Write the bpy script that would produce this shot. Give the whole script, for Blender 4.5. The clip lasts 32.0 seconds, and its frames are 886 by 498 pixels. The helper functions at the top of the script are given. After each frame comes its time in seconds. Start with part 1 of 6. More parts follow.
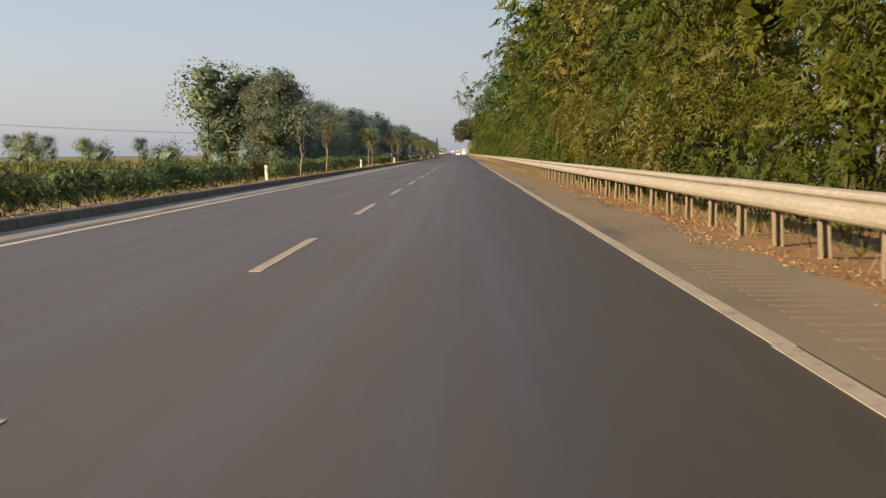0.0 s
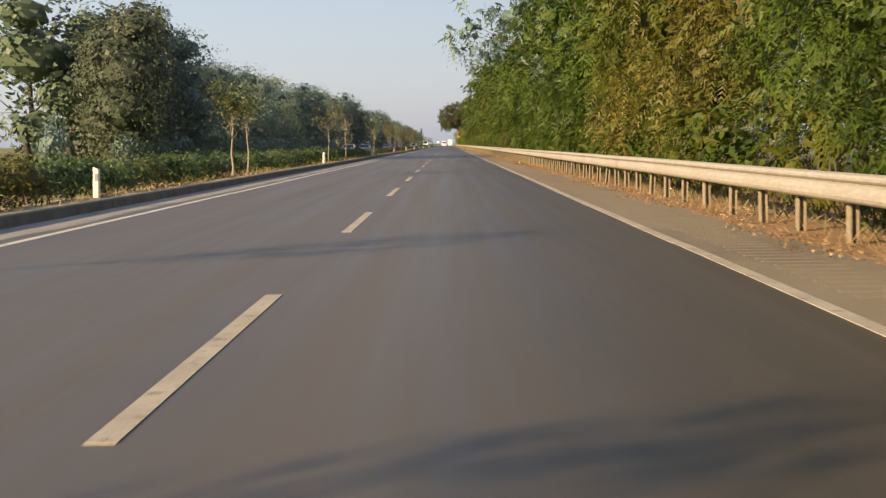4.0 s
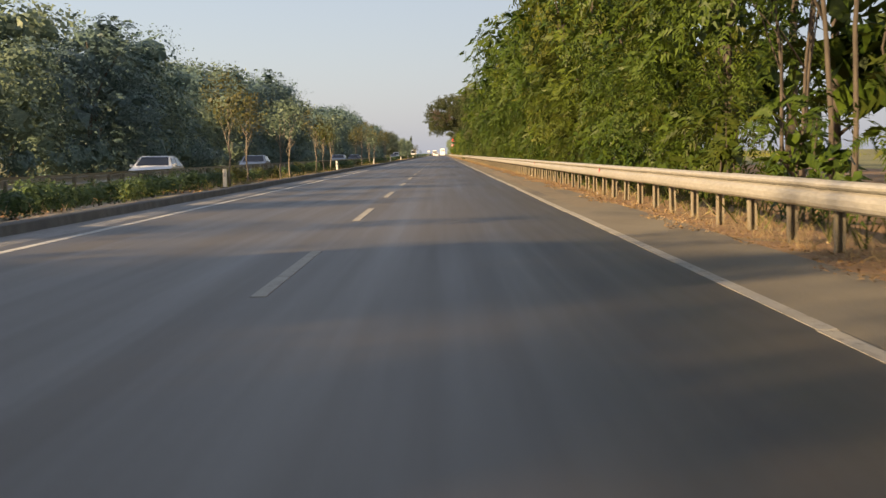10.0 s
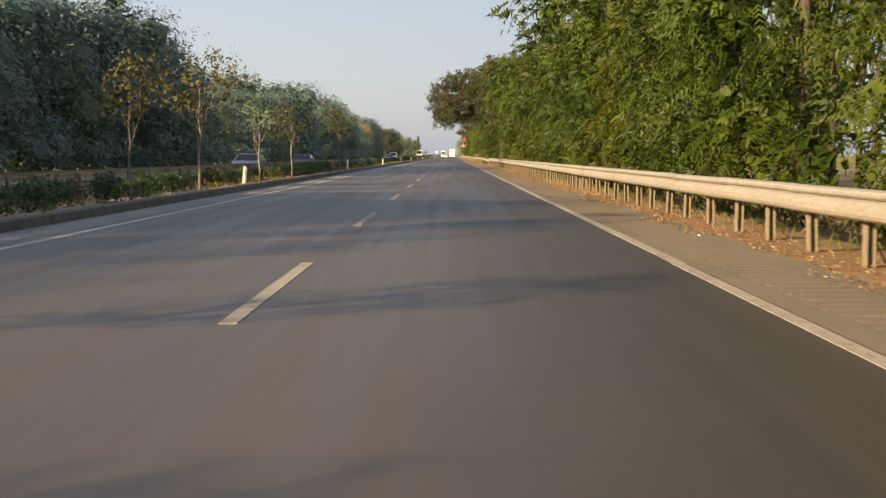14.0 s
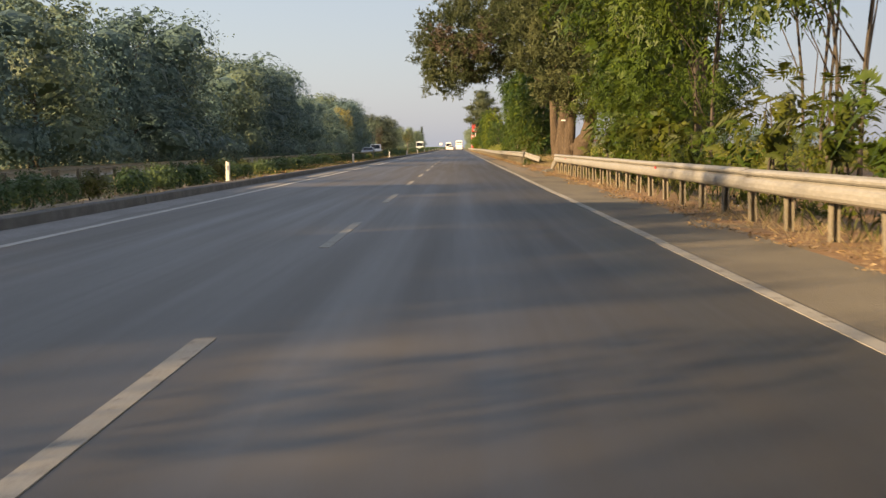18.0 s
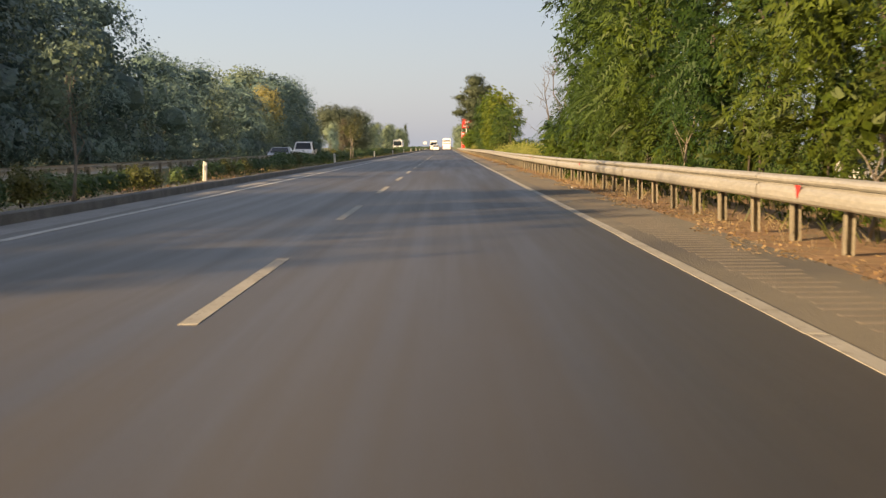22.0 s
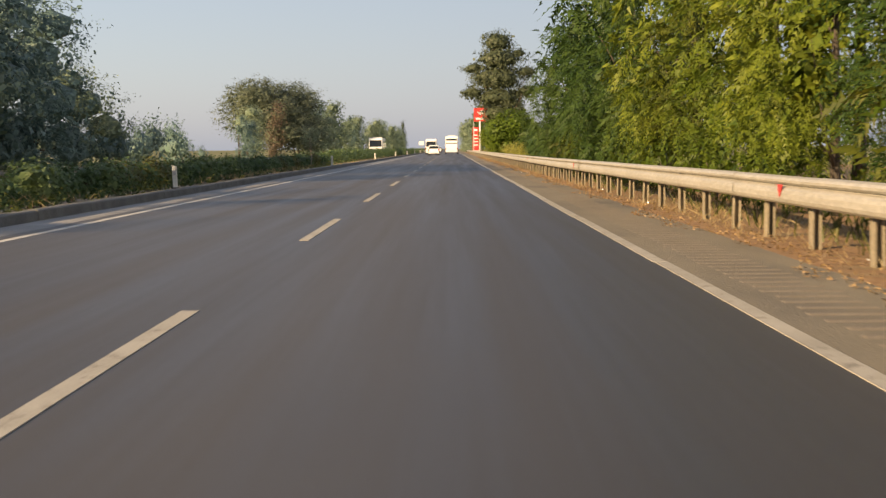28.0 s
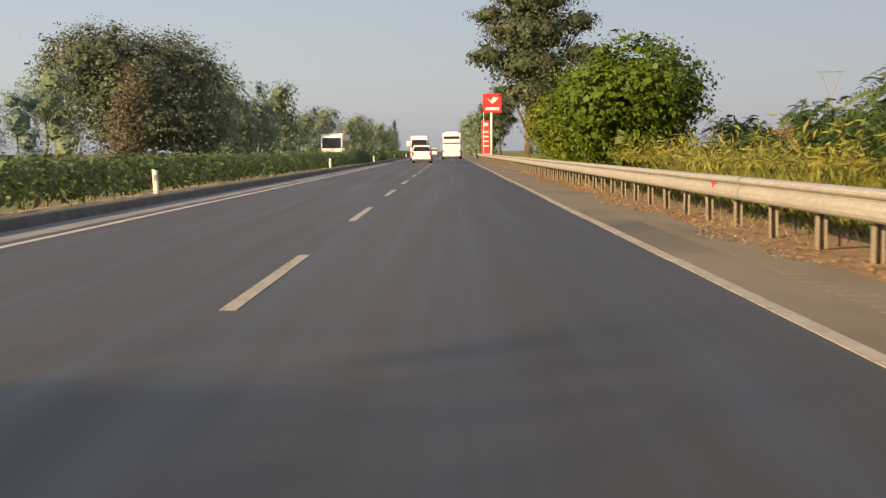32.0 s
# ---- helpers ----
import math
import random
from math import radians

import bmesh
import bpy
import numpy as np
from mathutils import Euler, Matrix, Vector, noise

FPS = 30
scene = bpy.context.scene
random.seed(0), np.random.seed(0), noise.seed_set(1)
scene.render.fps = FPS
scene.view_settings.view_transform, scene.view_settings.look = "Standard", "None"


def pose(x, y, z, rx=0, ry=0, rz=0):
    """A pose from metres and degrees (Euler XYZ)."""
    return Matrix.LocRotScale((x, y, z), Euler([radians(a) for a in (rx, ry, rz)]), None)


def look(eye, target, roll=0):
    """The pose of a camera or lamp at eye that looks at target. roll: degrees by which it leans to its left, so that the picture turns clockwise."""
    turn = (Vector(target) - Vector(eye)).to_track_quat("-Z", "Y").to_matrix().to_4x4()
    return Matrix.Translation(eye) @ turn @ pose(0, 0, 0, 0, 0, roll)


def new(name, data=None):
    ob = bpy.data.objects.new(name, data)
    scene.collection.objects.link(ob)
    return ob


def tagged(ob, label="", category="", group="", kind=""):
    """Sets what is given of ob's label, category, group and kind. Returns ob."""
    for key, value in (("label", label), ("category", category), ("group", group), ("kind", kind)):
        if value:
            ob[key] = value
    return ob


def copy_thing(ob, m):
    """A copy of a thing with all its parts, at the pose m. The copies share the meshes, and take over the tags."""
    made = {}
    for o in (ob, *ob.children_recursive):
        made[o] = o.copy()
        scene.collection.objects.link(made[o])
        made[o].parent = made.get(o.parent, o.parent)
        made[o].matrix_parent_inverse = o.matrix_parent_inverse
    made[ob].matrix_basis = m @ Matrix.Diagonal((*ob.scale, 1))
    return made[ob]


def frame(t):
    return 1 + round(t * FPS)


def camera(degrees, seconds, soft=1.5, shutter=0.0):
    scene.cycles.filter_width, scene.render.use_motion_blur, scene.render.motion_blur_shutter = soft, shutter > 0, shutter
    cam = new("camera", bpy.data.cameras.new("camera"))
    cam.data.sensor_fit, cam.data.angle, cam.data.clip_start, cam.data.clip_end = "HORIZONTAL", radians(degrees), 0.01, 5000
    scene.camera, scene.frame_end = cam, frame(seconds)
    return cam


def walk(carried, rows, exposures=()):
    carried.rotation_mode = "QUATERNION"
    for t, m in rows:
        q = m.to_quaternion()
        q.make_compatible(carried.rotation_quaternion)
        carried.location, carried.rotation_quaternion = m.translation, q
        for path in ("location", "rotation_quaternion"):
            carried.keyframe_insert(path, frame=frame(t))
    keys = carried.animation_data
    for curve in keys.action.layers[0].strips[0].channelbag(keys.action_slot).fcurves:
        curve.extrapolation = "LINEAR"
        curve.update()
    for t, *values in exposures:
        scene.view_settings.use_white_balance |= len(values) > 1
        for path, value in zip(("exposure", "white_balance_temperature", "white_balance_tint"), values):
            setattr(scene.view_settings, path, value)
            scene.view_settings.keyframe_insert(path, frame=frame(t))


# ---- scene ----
EXPO, SKY, SUN = 1.14, 0.115, 5.0
cam = camera(35.6, 32.0, soft=1.4, shutter=0.12)
# seconds, x, y, yaw, pitch, roll of the camera, which rides 1.03 m above the road
RIDE = [
    (0, 1.833, -19.28, 0.89, -3.96, -0.41),
    (0.5, 1.661, -11.57, 1.42, -3.93, -0.13),
    (1, 1.485, -3.91, 1.75, -4.04, -0.08),
    (1.5, 1.313, 4.01, 1.78, -4.11, -0.59),
    (2, 1.202, 12.10, 1.57, -4.01, 0.02),
    (2.5, 1.160, 20.33, 0.86, -4.04, -0.08),
    (4.5, 1.199, 54.69, 0.21, -4.39, -0.42),
    (5, 1.194, 63.57, 0.42, -4.32, 0.07),
    (5.5, 1.156, 72.51, 0.78, -4.07, -0.19),
    (6, 1.088, 81.24, 1.15, -4.12, -0.26),
    (6.5, 1.011, 90.04, 1.06, -4.07, 0.28),
    (7, 0.961, 98.89, 0.57, -4.29, 0.49),
    (7.5, 0.970, 107.93, 0.10, -4.09, -0.02),
    (8, 1.016, 117.29, -0.06, -4.17, -0.20),
    (8.5, 1.075, 126.93, 0.06, -4.06, -0.56),
    (9, 1.152, 136.63, -0.03, -4.16, 0.01),
    (9.5, 1.245, 146.38, -0.07, -4.11, -0.23),
    (10, 1.338, 156.20, -0.01, -3.95, -0.68),
    (10.5, 1.416, 166.25, 0.09, -4.20, -0.87),
    (11, 1.467, 176.32, 0.21, -4.23, -0.30),
    (11.5, 1.482, 186.21, 0.37, -4.11, -0.19),
    (12, 1.465, 196.23, 0.52, -4.04, -0.10),
    (12.5, 1.422, 206.54, 0.70, -4.19, -0.18),
    (13, 1.374, 217.15, 0.88, -4.18, -0.04),
    (13.5, 1.353, 227.94, 0.64, -4.17, 0.36),
    (14, 1.348, 238.82, 0.33, -3.90, 0.16),
    (14.5, 1.367, 249.78, 0.43, -4.23, -0.36),
    (16.5, 1.438, 293.27, 0.27, -4.42, -0.43),
    (17, 1.435, 304.04, 0.50, -4.34, -0.36),
    (17.5, 1.408, 314.75, 0.57, -4.33, -0.52),
    (18, 1.367, 325.41, 0.65, -4.22, -0.37),
    (18.5, 1.322, 336.10, 0.66, -4.19, -0.70),
    (19, 1.286, 346.93, 0.48, -4.30, -0.23),
    (19.5, 1.265, 357.84, 0.30, -4.13, -0.54),
    (20, 1.274, 368.73, 0.23, -4.25, -0.08),
    (20.5, 1.323, 379.70, 0.05, -4.18, -0.02),
    (21, 1.384, 390.71, 0.12, -4.21, -0.67),
    (21.5, 1.447, 401.64, 0.06, -4.28, -0.32),
    (22, 1.505, 412.55, 0.14, -4.24, -0.34),
    (22.5, 1.557, 423.40, 0.27, -4.39, -0.52),
    (23, 1.599, 434.19, 0.29, -4.25, -0.53),
    (23.5, 1.635, 445.25, 0.31, -4.27, -0.35),
    (24, 1.647, 456.24, 0.44, -4.19, -0.86),
    (24.5, 1.647, 467.19, 0.43, -4.34, -0.58),
    (25, 1.645, 478.22, 0.46, -4.29, -0.55),
    (25.5, 1.646, 489.28, 0.50, -4.35, -1.27),
    (27.5, 1.662, 532.51, 0.38, -4.26, -0.50),
    (28, 1.666, 543.68, 0.37, -4.17, -0.45),
    (28.5, 1.662, 554.74, 0.41, -4.31, -0.32),
    (29, 1.656, 565.74, 0.56, -4.18, -0.41),
    (29.5, 1.636, 576.65, 0.66, -4.25, -0.82),
    (30, 1.601, 587.47, 0.72, -4.35, -0.58),
    (30.5, 1.557, 598.40, 0.66, -4.22, -0.72),
    (31, 1.512, 609.34, 0.62, -4.26, -0.79),
    (31.5, 1.475, 620.27, 0.44, -4.09, -0.30),
    (32, 1.443, 631.22, 0.29, -4.07, -0.44),
]


def heading(x, y, yaw, pitch, roll):
    a, b = radians(yaw), radians(pitch)
    eye = Vector((x, y, 1.03))
    return look(eye, eye + 5 * Vector((-math.sin(a) * math.cos(b), math.cos(a) * math.cos(b), math.sin(b))), roll)


walk(cam, [(t, heading(*row)) for t, *row in RIDE], exposures=[(0.0, EXPO - 0.18, 8350, 14), (4.0, EXPO + 0.04, 8350, 14), (9.0, EXPO + 0.04, 8650, 14), (22.0, EXPO + 0.02, 8700, 14), (26.0, EXPO - 0.07, 8550, 14), (30.0, EXPO - 0.1, 8650, 14), (32.0, EXPO - 0.2, 8650, 14)])

# ---- sky and sun ----
SUN_EL, SUN_AZ = 17.6, 229.0  # azimuth clockwise from straight ahead (+y)
world = bpy.data.worlds.new("sky")
scene.world = world
world.use_nodes = True
wn = world.node_tree.nodes
sky = wn.new("ShaderNodeTexSky")
sky.sky_type, sky.sun_disc = "NISHITA", False
sky.sun_elevation, sky.sun_rotation = radians(SUN_EL), radians(-SUN_AZ)
sky.air_density, sky.dust_density, sky.ozone_density = 1.0, 1.0, 2.0
wn["Background"].inputs["Strength"].default_value = SKY
veil = wn.new("ShaderNodeMix")  # thin morning haze over the clear sky
veil.data_type = "RGBA"
veil.inputs[0].default_value, veil.inputs[7].default_value = 0.76, (1.31, 1.77, 2.9, 1)
world.node_tree.links.new(sky.outputs["Color"], veil.inputs[6])
world.node_tree.links.new(veil.outputs[2], wn["Background"].inputs["Color"])
sun_data = bpy.data.lights.new("sun", "SUN")
sun_data.energy, sun_data.angle, sun_data.color = SUN, radians(0.8), (1.0, 0.81, 0.57)
sun = new("sun", sun_data)
_el, _az = radians(SUN_EL), radians(SUN_AZ)
sun.matrix_world = look((-200, -200, 120), (-200 - 10 * math.sin(_az) * math.cos(_el), -200 - 10 * math.cos(_az) * math.cos(_el), 120 - 10 * math.sin(_el)))


# ---- materials ----
def nodes_of(name):
    m = bpy.data.materials.new(name)
    m.use_nodes = True
    nt = m.node_tree
    return m, nt, nt.nodes["Principled BSDF"]


def link(nt, a, b):
    nt.links.new(a, b)


def ramp(nt, fac, stops):
    r = nt.nodes.new("ShaderNodeValToRGB")
    while len(r.color_ramp.elements) < len(stops):
        r.color_ramp.elements.new(0.5)
    for e, (p, c) in zip(r.color_ramp.elements, stops):
        e.position, e.color = p, (*c, 1)
    link(nt, fac, r.inputs[0])
    return r.outputs[0]


def coords(nt, scale=(1, 1, 1), kind="Object"):
    tc, mp = nt.nodes.new("ShaderNodeTexCoord"), nt.nodes.new("ShaderNodeMapping")
    mp.inputs["Scale"].default_value = scale
    link(nt, tc.outputs[kind], mp.inputs["Vector"])
    return mp.outputs[0]


def noise_of(nt, vec, scale, detail=4, rough=0.55):
    n = nt.nodes.new("ShaderNodeTexNoise")
    n.inputs["Scale"].default_value, n.inputs["Detail"].default_value, n.inputs["Roughness"].default_value = scale, detail, rough
    link(nt, vec, n.inputs["Vector"])
    return n.outputs["Fac"]


def blend(nt, fac, a, b, kind="MIX"):
    m = nt.nodes.new("ShaderNodeMix")
    m.data_type, m.blend_type = "RGBA", kind
    for sock, v in ((m.inputs[0], fac), (m.inputs[6], a), (m.inputs[7], b)):
        if isinstance(v, (int, float)):
            sock.default_value = v
        elif isinstance(v, tuple):
            sock.default_value = (*v, 1)
        else:
            link(nt, v, sock)
    return m.outputs[2]


def bump(nt, bsdf, height, strength=0.3, distance=0.02):
    b = nt.nodes.new("ShaderNodeBump")
    b.inputs["Strength"].default_value, b.inputs["Distance"].default_value = strength, distance
    link(nt, height, b.inputs["Height"])
    link(nt, b.outputs[0], bsdf.inputs["Normal"])


def surface(name, dark, light, scale=3.0, grain=60.0, rough=0.7, metal=0.0, relief=0.2, kind="Object", stretch=(1, 1, 1), stain=None):
    """A surface with broad mottling, fine grain and a little relief."""
    m, nt, bsdf = nodes_of(name)
    v = coords(nt, stretch, kind)
    broad, fine = noise_of(nt, v, scale, 5), noise_of(nt, v, grain, 3)
    c = ramp(nt, broad, [(0.3, dark), (0.7, light)])
    c = blend(nt, 0.35, c, ramp(nt, fine, [(0.3, tuple(x * 0.6 for x in dark)), (0.7, tuple(min(1, x * 1.25) for x in light))]))
    if stain:
        c = blend(nt, ramp(nt, noise_of(nt, v, scale * 0.35, 6), [(0.52, (0, 0, 0)), (0.7, (1, 1, 1))]), c, stain)
    link(nt, c, bsdf.inputs["Base Color"])
    bsdf.inputs["Roughness"].default_value, bsdf.inputs["Metallic"].default_value = rough, metal
    if relief:
        bump(nt, bsdf, fine, relief)
    return m


def leaf_material(name, shades, passing=0.3, rough=0.5):
    """Leaves: each blade takes its own shade, each plant leans a little to one side, and light comes through."""
    m, nt, bsdf = nodes_of(name)
    geo, info = nt.nodes.new("ShaderNodeNewGeometry"), nt.nodes.new("ShaderNodeObjectInfo")
    c = ramp(nt, geo.outputs["Random Per Island"], [(i / (len(shades) - 1), s) for i, s in enumerate(shades)])
    big = noise_of(nt, coords(nt), 0.55, 2)
    c = blend(nt, 0.66, c, ramp(nt, big, [(0.35, shades[0]), (0.65, shades[-1])]))
    c = blend(nt, 0.3, c, ramp(nt, noise_of(nt, coords(nt), 5.0, 5, 0.65), [(0.38, tuple(x * 0.5 for x in shades[0])), (0.62, shades[-1])]))
    hue = nt.nodes.new("ShaderNodeHueSaturation")
    mr = nt.nodes.new("ShaderNodeMapRange")
    mr.inputs["To Min"].default_value, mr.inputs["To Max"].default_value = 0.488, 0.522
    link(nt, info.outputs["Random"], mr.inputs["Value"])
    link(nt, mr.outputs[0], hue.inputs["Hue"])
    val = nt.nodes.new("ShaderNodeMapRange")  # plants differ in lightness too
    val.inputs["To Min"].default_value, val.inputs["To Max"].default_value = 1.22, 0.78
    link(nt, info.outputs["Random"], val.inputs["Value"])
    link(nt, val.outputs[0], hue.inputs["Value"])
    link(nt, c, hue.inputs["Color"])
    link(nt, hue.outputs[0], bsdf.inputs["Base Color"])
    bsdf.inputs["Roughness"].default_value = rough
    bsdf.inputs["Specular IOR Level"].default_value = 0.22
    tl, mix = nt.nodes.new("ShaderNodeBsdfTranslucent"), nt.nodes.new("ShaderNodeMixShader")
    link(nt, hue.outputs[0], tl.inputs["Color"])
    mix.inputs[0].default_value = passing
    link(nt, bsdf.outputs[0], mix.inputs[1])
    link(nt, tl.outputs[0], mix.inputs[2])
    link(nt, mix.outputs[0], nt.nodes["Material Output"].inputs["Surface"])
    return m


def asphalt(name, dark, light, bands, oily=(), darker_past=()):
    """Worn asphalt: fine stone grain, long streaks along the lanes, and across them paler wheel paths."""
    m, nt, bsdf = nodes_of(name)
    v = coords(nt)
    fine, broad = noise_of(nt, v, 90, 3, 0.7), noise_of(nt, v, 0.8, 6)
    long_v = coords(nt, (1.6, 0.03, 1))
    streak = noise_of(nt, long_v, 1.4, 4)
    patch = noise_of(nt, coords(nt, (0.35, 0.09, 1)), 1.0, 3)
    c = ramp(nt, streak, [(0.32, dark), (0.68, light)])
    c = blend(nt, 0.4, c, ramp(nt, broad, [(0.3, dark), (0.75, light)]))
    c = blend(nt, ramp(nt, patch, [(0.55, (0, 0, 0)), (0.62, (0.45, 0.45, 0.45))]), c, tuple(x * 0.72 for x in dark))
    sep = nt.nodes.new("ShaderNodeSeparateXYZ")
    link(nt, v, sep.inputs[0])
    mr = nt.nodes.new("ShaderNodeMapRange")
    mr.inputs["From Min"].default_value, mr.inputs["From Max"].default_value = -6.0, 6.0
    link(nt, sep.outputs["X"], mr.inputs["Value"])
    wear = ramp(nt, mr.outputs[0], [((x + 6) / 12, (g, g, g)) for x, g in bands])
    c = blend(nt, wear, c, light)
    if oily:
        c = blend(nt, ramp(nt, mr.outputs[0], [((x + 6) / 12, (g, g, g)) for x, g in oily]), c, tuple(x * 0.62 for x in dark))
    c = blend(nt, 0.3, c, ramp(nt, fine, [(0.35, tuple(x * 0.5 for x in dark)), (0.7, tuple(x * 1.5 for x in light))]))
    # past this stretch of y the base colour is multiplied darker
    if darker_past:
        far = nt.nodes.new("ShaderNodeMapRange")
        far.inputs["From Min"].default_value, far.inputs["From Max"].default_value = darker_past
        link(nt, sep.outputs["Y"], far.inputs["Value"])
        c = blend(nt, blend(nt, far.outputs[0], (0, 0, 0), (0.85, 0.85, 0.85)), c, (0.56, 0.545, 0.53), "MULTIPLY")
    link(nt, c, bsdf.inputs["Base Color"])
    rr = ramp(nt, streak, [(0.3, (0.44,) * 3), (0.7, (0.6,) * 3)])
    link(nt, rr, bsdf.inputs["Roughness"])
    bsdf.inputs["Specular IOR Level"].default_value = 0.75
    bump(nt, bsdf, fine, 0.3, 0.005)
    return m


M_ROAD = asphalt("asphalt_worn", (0.032, 0.026, 0.016), (0.083, 0.066, 0.039), [(-5, 0.3), (-3.3, 0.25), (-2.6, 0.6), (-1.75, 0.35), (-0.9, 0.6), (0.0, 0.4), (0.7, 0.72), (1.4, 0.42), (2.1, 0.12), (2.7, 0.0), (3.2, 0.0), (3.5, 0.4)], [(0.9, 0.0), (1.8, 0.5), (2.6, 0.84), (3.4, 0.74), (3.52, 0.4), (3.62, 0.0)], (418.0, 462.0))
M_ROAD2 = asphalt("asphalt_opposite", (0.042, 0.041, 0.039), (0.077, 0.073, 0.069), [(-5, 0.3), (0, 0.1), (5, 0.3)])
M_SHOULDER = surface("shoulder_dusty_asphalt", (0.136, 0.114, 0.078), (0.203, 0.175, 0.123), 1.2, 70, 0.9, relief=0.35, stretch=(1, 0.35, 1), stain=(0.078, 0.071, 0.06))
def worn_paint(name, dark, light, under):
    """Road paint with grime and small chips that bare the asphalt."""
    m, nt, bsdf = nodes_of(name)
    w = nt.nodes.new("ShaderNodeNewGeometry").outputs["Position"]
    c = ramp(nt, noise_of(nt, w, 1.6, 5), [(0.3, dark), (0.7, light)])
    c = blend(nt, 0.35, c, ramp(nt, noise_of(nt, w, 50, 3), [(0.3, tuple(x * 0.6 for x in dark)), (0.7, light)]))
    c = blend(nt, ramp(nt, noise_of(nt, w, 7, 6, 0.7), [(0.56, (0, 0, 0)), (0.64, (0.85, 0.85, 0.85))]), c, under)
    link(nt, c, bsdf.inputs["Base Color"])
    bsdf.inputs["Roughness"].default_value = 0.75
    return m


M_PAINT = worn_paint("road_paint_worn", (0.281, 0.259, 0.207), (0.429, 0.4, 0.333), (0.118, 0.104, 0.081))
M_PAINT_WHITE = worn_paint("road_paint_white", (0.39, 0.374, 0.328), (0.577, 0.562, 0.507), (0.156, 0.14, 0.117))
M_GUTTER = surface("gutter_dust", (0.164, 0.161, 0.146), (0.289, 0.282, 0.263), 1.5, 60, 0.9, relief=0.3, stretch=(1, 0.3, 1))
M_KERB = surface("kerb_concrete_grimy", (0.079, 0.077, 0.07), (0.158, 0.157, 0.141), 2.0, 45, 0.9, relief=0.4, stain=(0.057, 0.057, 0.052))
M_SOIL = surface("median_dry_soil", (0.24, 0.179, 0.115), (0.416, 0.333, 0.231), 0.9, 40, 0.95, relief=0.8, stain=(0.13, 0.121, 0.055))
M_VERGE = surface("verge_litter_soil", (0.16, 0.081, 0.033), (0.36, 0.214, 0.1), 2.6, 26, 0.95, relief=0.8, stain=(0.201, 0.155, 0.079))
M_FIELD = surface("field_grass", (0.091, 0.098, 0.029), (0.189, 0.178, 0.07), 0.05, 6, 0.95, relief=0.6, stain=(0.07, 0.091, 0.025))
M_STEEL = surface("galvanised_steel", (0.317, 0.298, 0.253), (0.415, 0.396, 0.347), 1.2, 30, 0.5, 0.2, 0.08, stretch=(1, 0.25, 1), stain=(0.256, 0.226, 0.18))
M_POST = surface("galvanised_post", (0.207, 0.178, 0.126), (0.318, 0.281, 0.211), 3.0, 30, 0.65, 0.25, 0.1, stain=(0.148, 0.104, 0.063))
M_RED = surface("red_reflector", (0.5, 0.03, 0.03), (0.62, 0.06, 0.05), 8, 60, 0.4, relief=0)
M_WHITEPOST = surface("delineator_white_plastic", (0.561, 0.544, 0.468), (0.68, 0.663, 0.595), 6, 60, 0.5, relief=0.05)
M_BLACK = surface("black_rubber", (0.012, 0.012, 0.012), (0.03, 0.03, 0.03), 8, 80, 0.8, relief=0.1)
M_BARK = surface("bark_grey_brown", (0.036, 0.03, 0.024), (0.102, 0.084, 0.066), 3.0, 18, 0.95, relief=0.9, stretch=(1, 1, 0.25))
M_PINEBARK = surface("pine_bark_reddish", (0.072, 0.042, 0.028), (0.169, 0.107, 0.075), 2.2, 9, 0.95, relief=1.0, stretch=(1, 1, 0.35), stain=(0.052, 0.036, 0.029))
def fissured_bark(name, dark, light):
    """Old bark: upright plates parted by dark cracks."""
    m, nt, bsdf = nodes_of(name)
    v = coords(nt, (1, 1, 0.22))
    vor = nt.nodes.new("ShaderNodeTexVoronoi")
    vor.feature = "DISTANCE_TO_EDGE"
    vor.inputs["Scale"].default_value = 13.0
    warp = nt.nodes.new("ShaderNodeVectorMath")
    n = nt.nodes.new("ShaderNodeTexNoise")
    n.inputs["Scale"].default_value = 6.0
    link(nt, v, n.inputs["Vector"])
    warp.operation = "MULTIPLY_ADD"
    link(nt, n.outputs["Color"], warp.inputs[0])
    warp.inputs[1].default_value = (0.12, 0.12, 0.12)
    link(nt, v, warp.inputs[2])
    link(nt, warp.outputs[0], vor.inputs["Vector"])
    crack = ramp(nt, vor.outputs["Distance"], [(0.0, (0.35, 0.35, 0.35)), (0.3, (1, 1, 1))])
    broad, fine = noise_of(nt, v, 2.0, 5), noise_of(nt, v, 30, 4)
    c = ramp(nt, broad, [(0.3, dark), (0.7, light)])
    c = blend(nt, 0.4, c, ramp(nt, fine, [(0.3, tuple(x * 0.6 for x in dark)), (0.7, tuple(x * 1.2 for x in light))]))
    c = blend(nt, crack, tuple(x * 0.55 for x in dark), c)
    link(nt, c, bsdf.inputs["Base Color"])
    bsdf.inputs["Roughness"].default_value = 0.95
    h = blend(nt, 0.3, crack, ramp(nt, fine, [(0.2, (0, 0, 0)), (0.8, (1, 1, 1))]))
    bump(nt, bsdf, h, 0.9, 0.05)
    return m


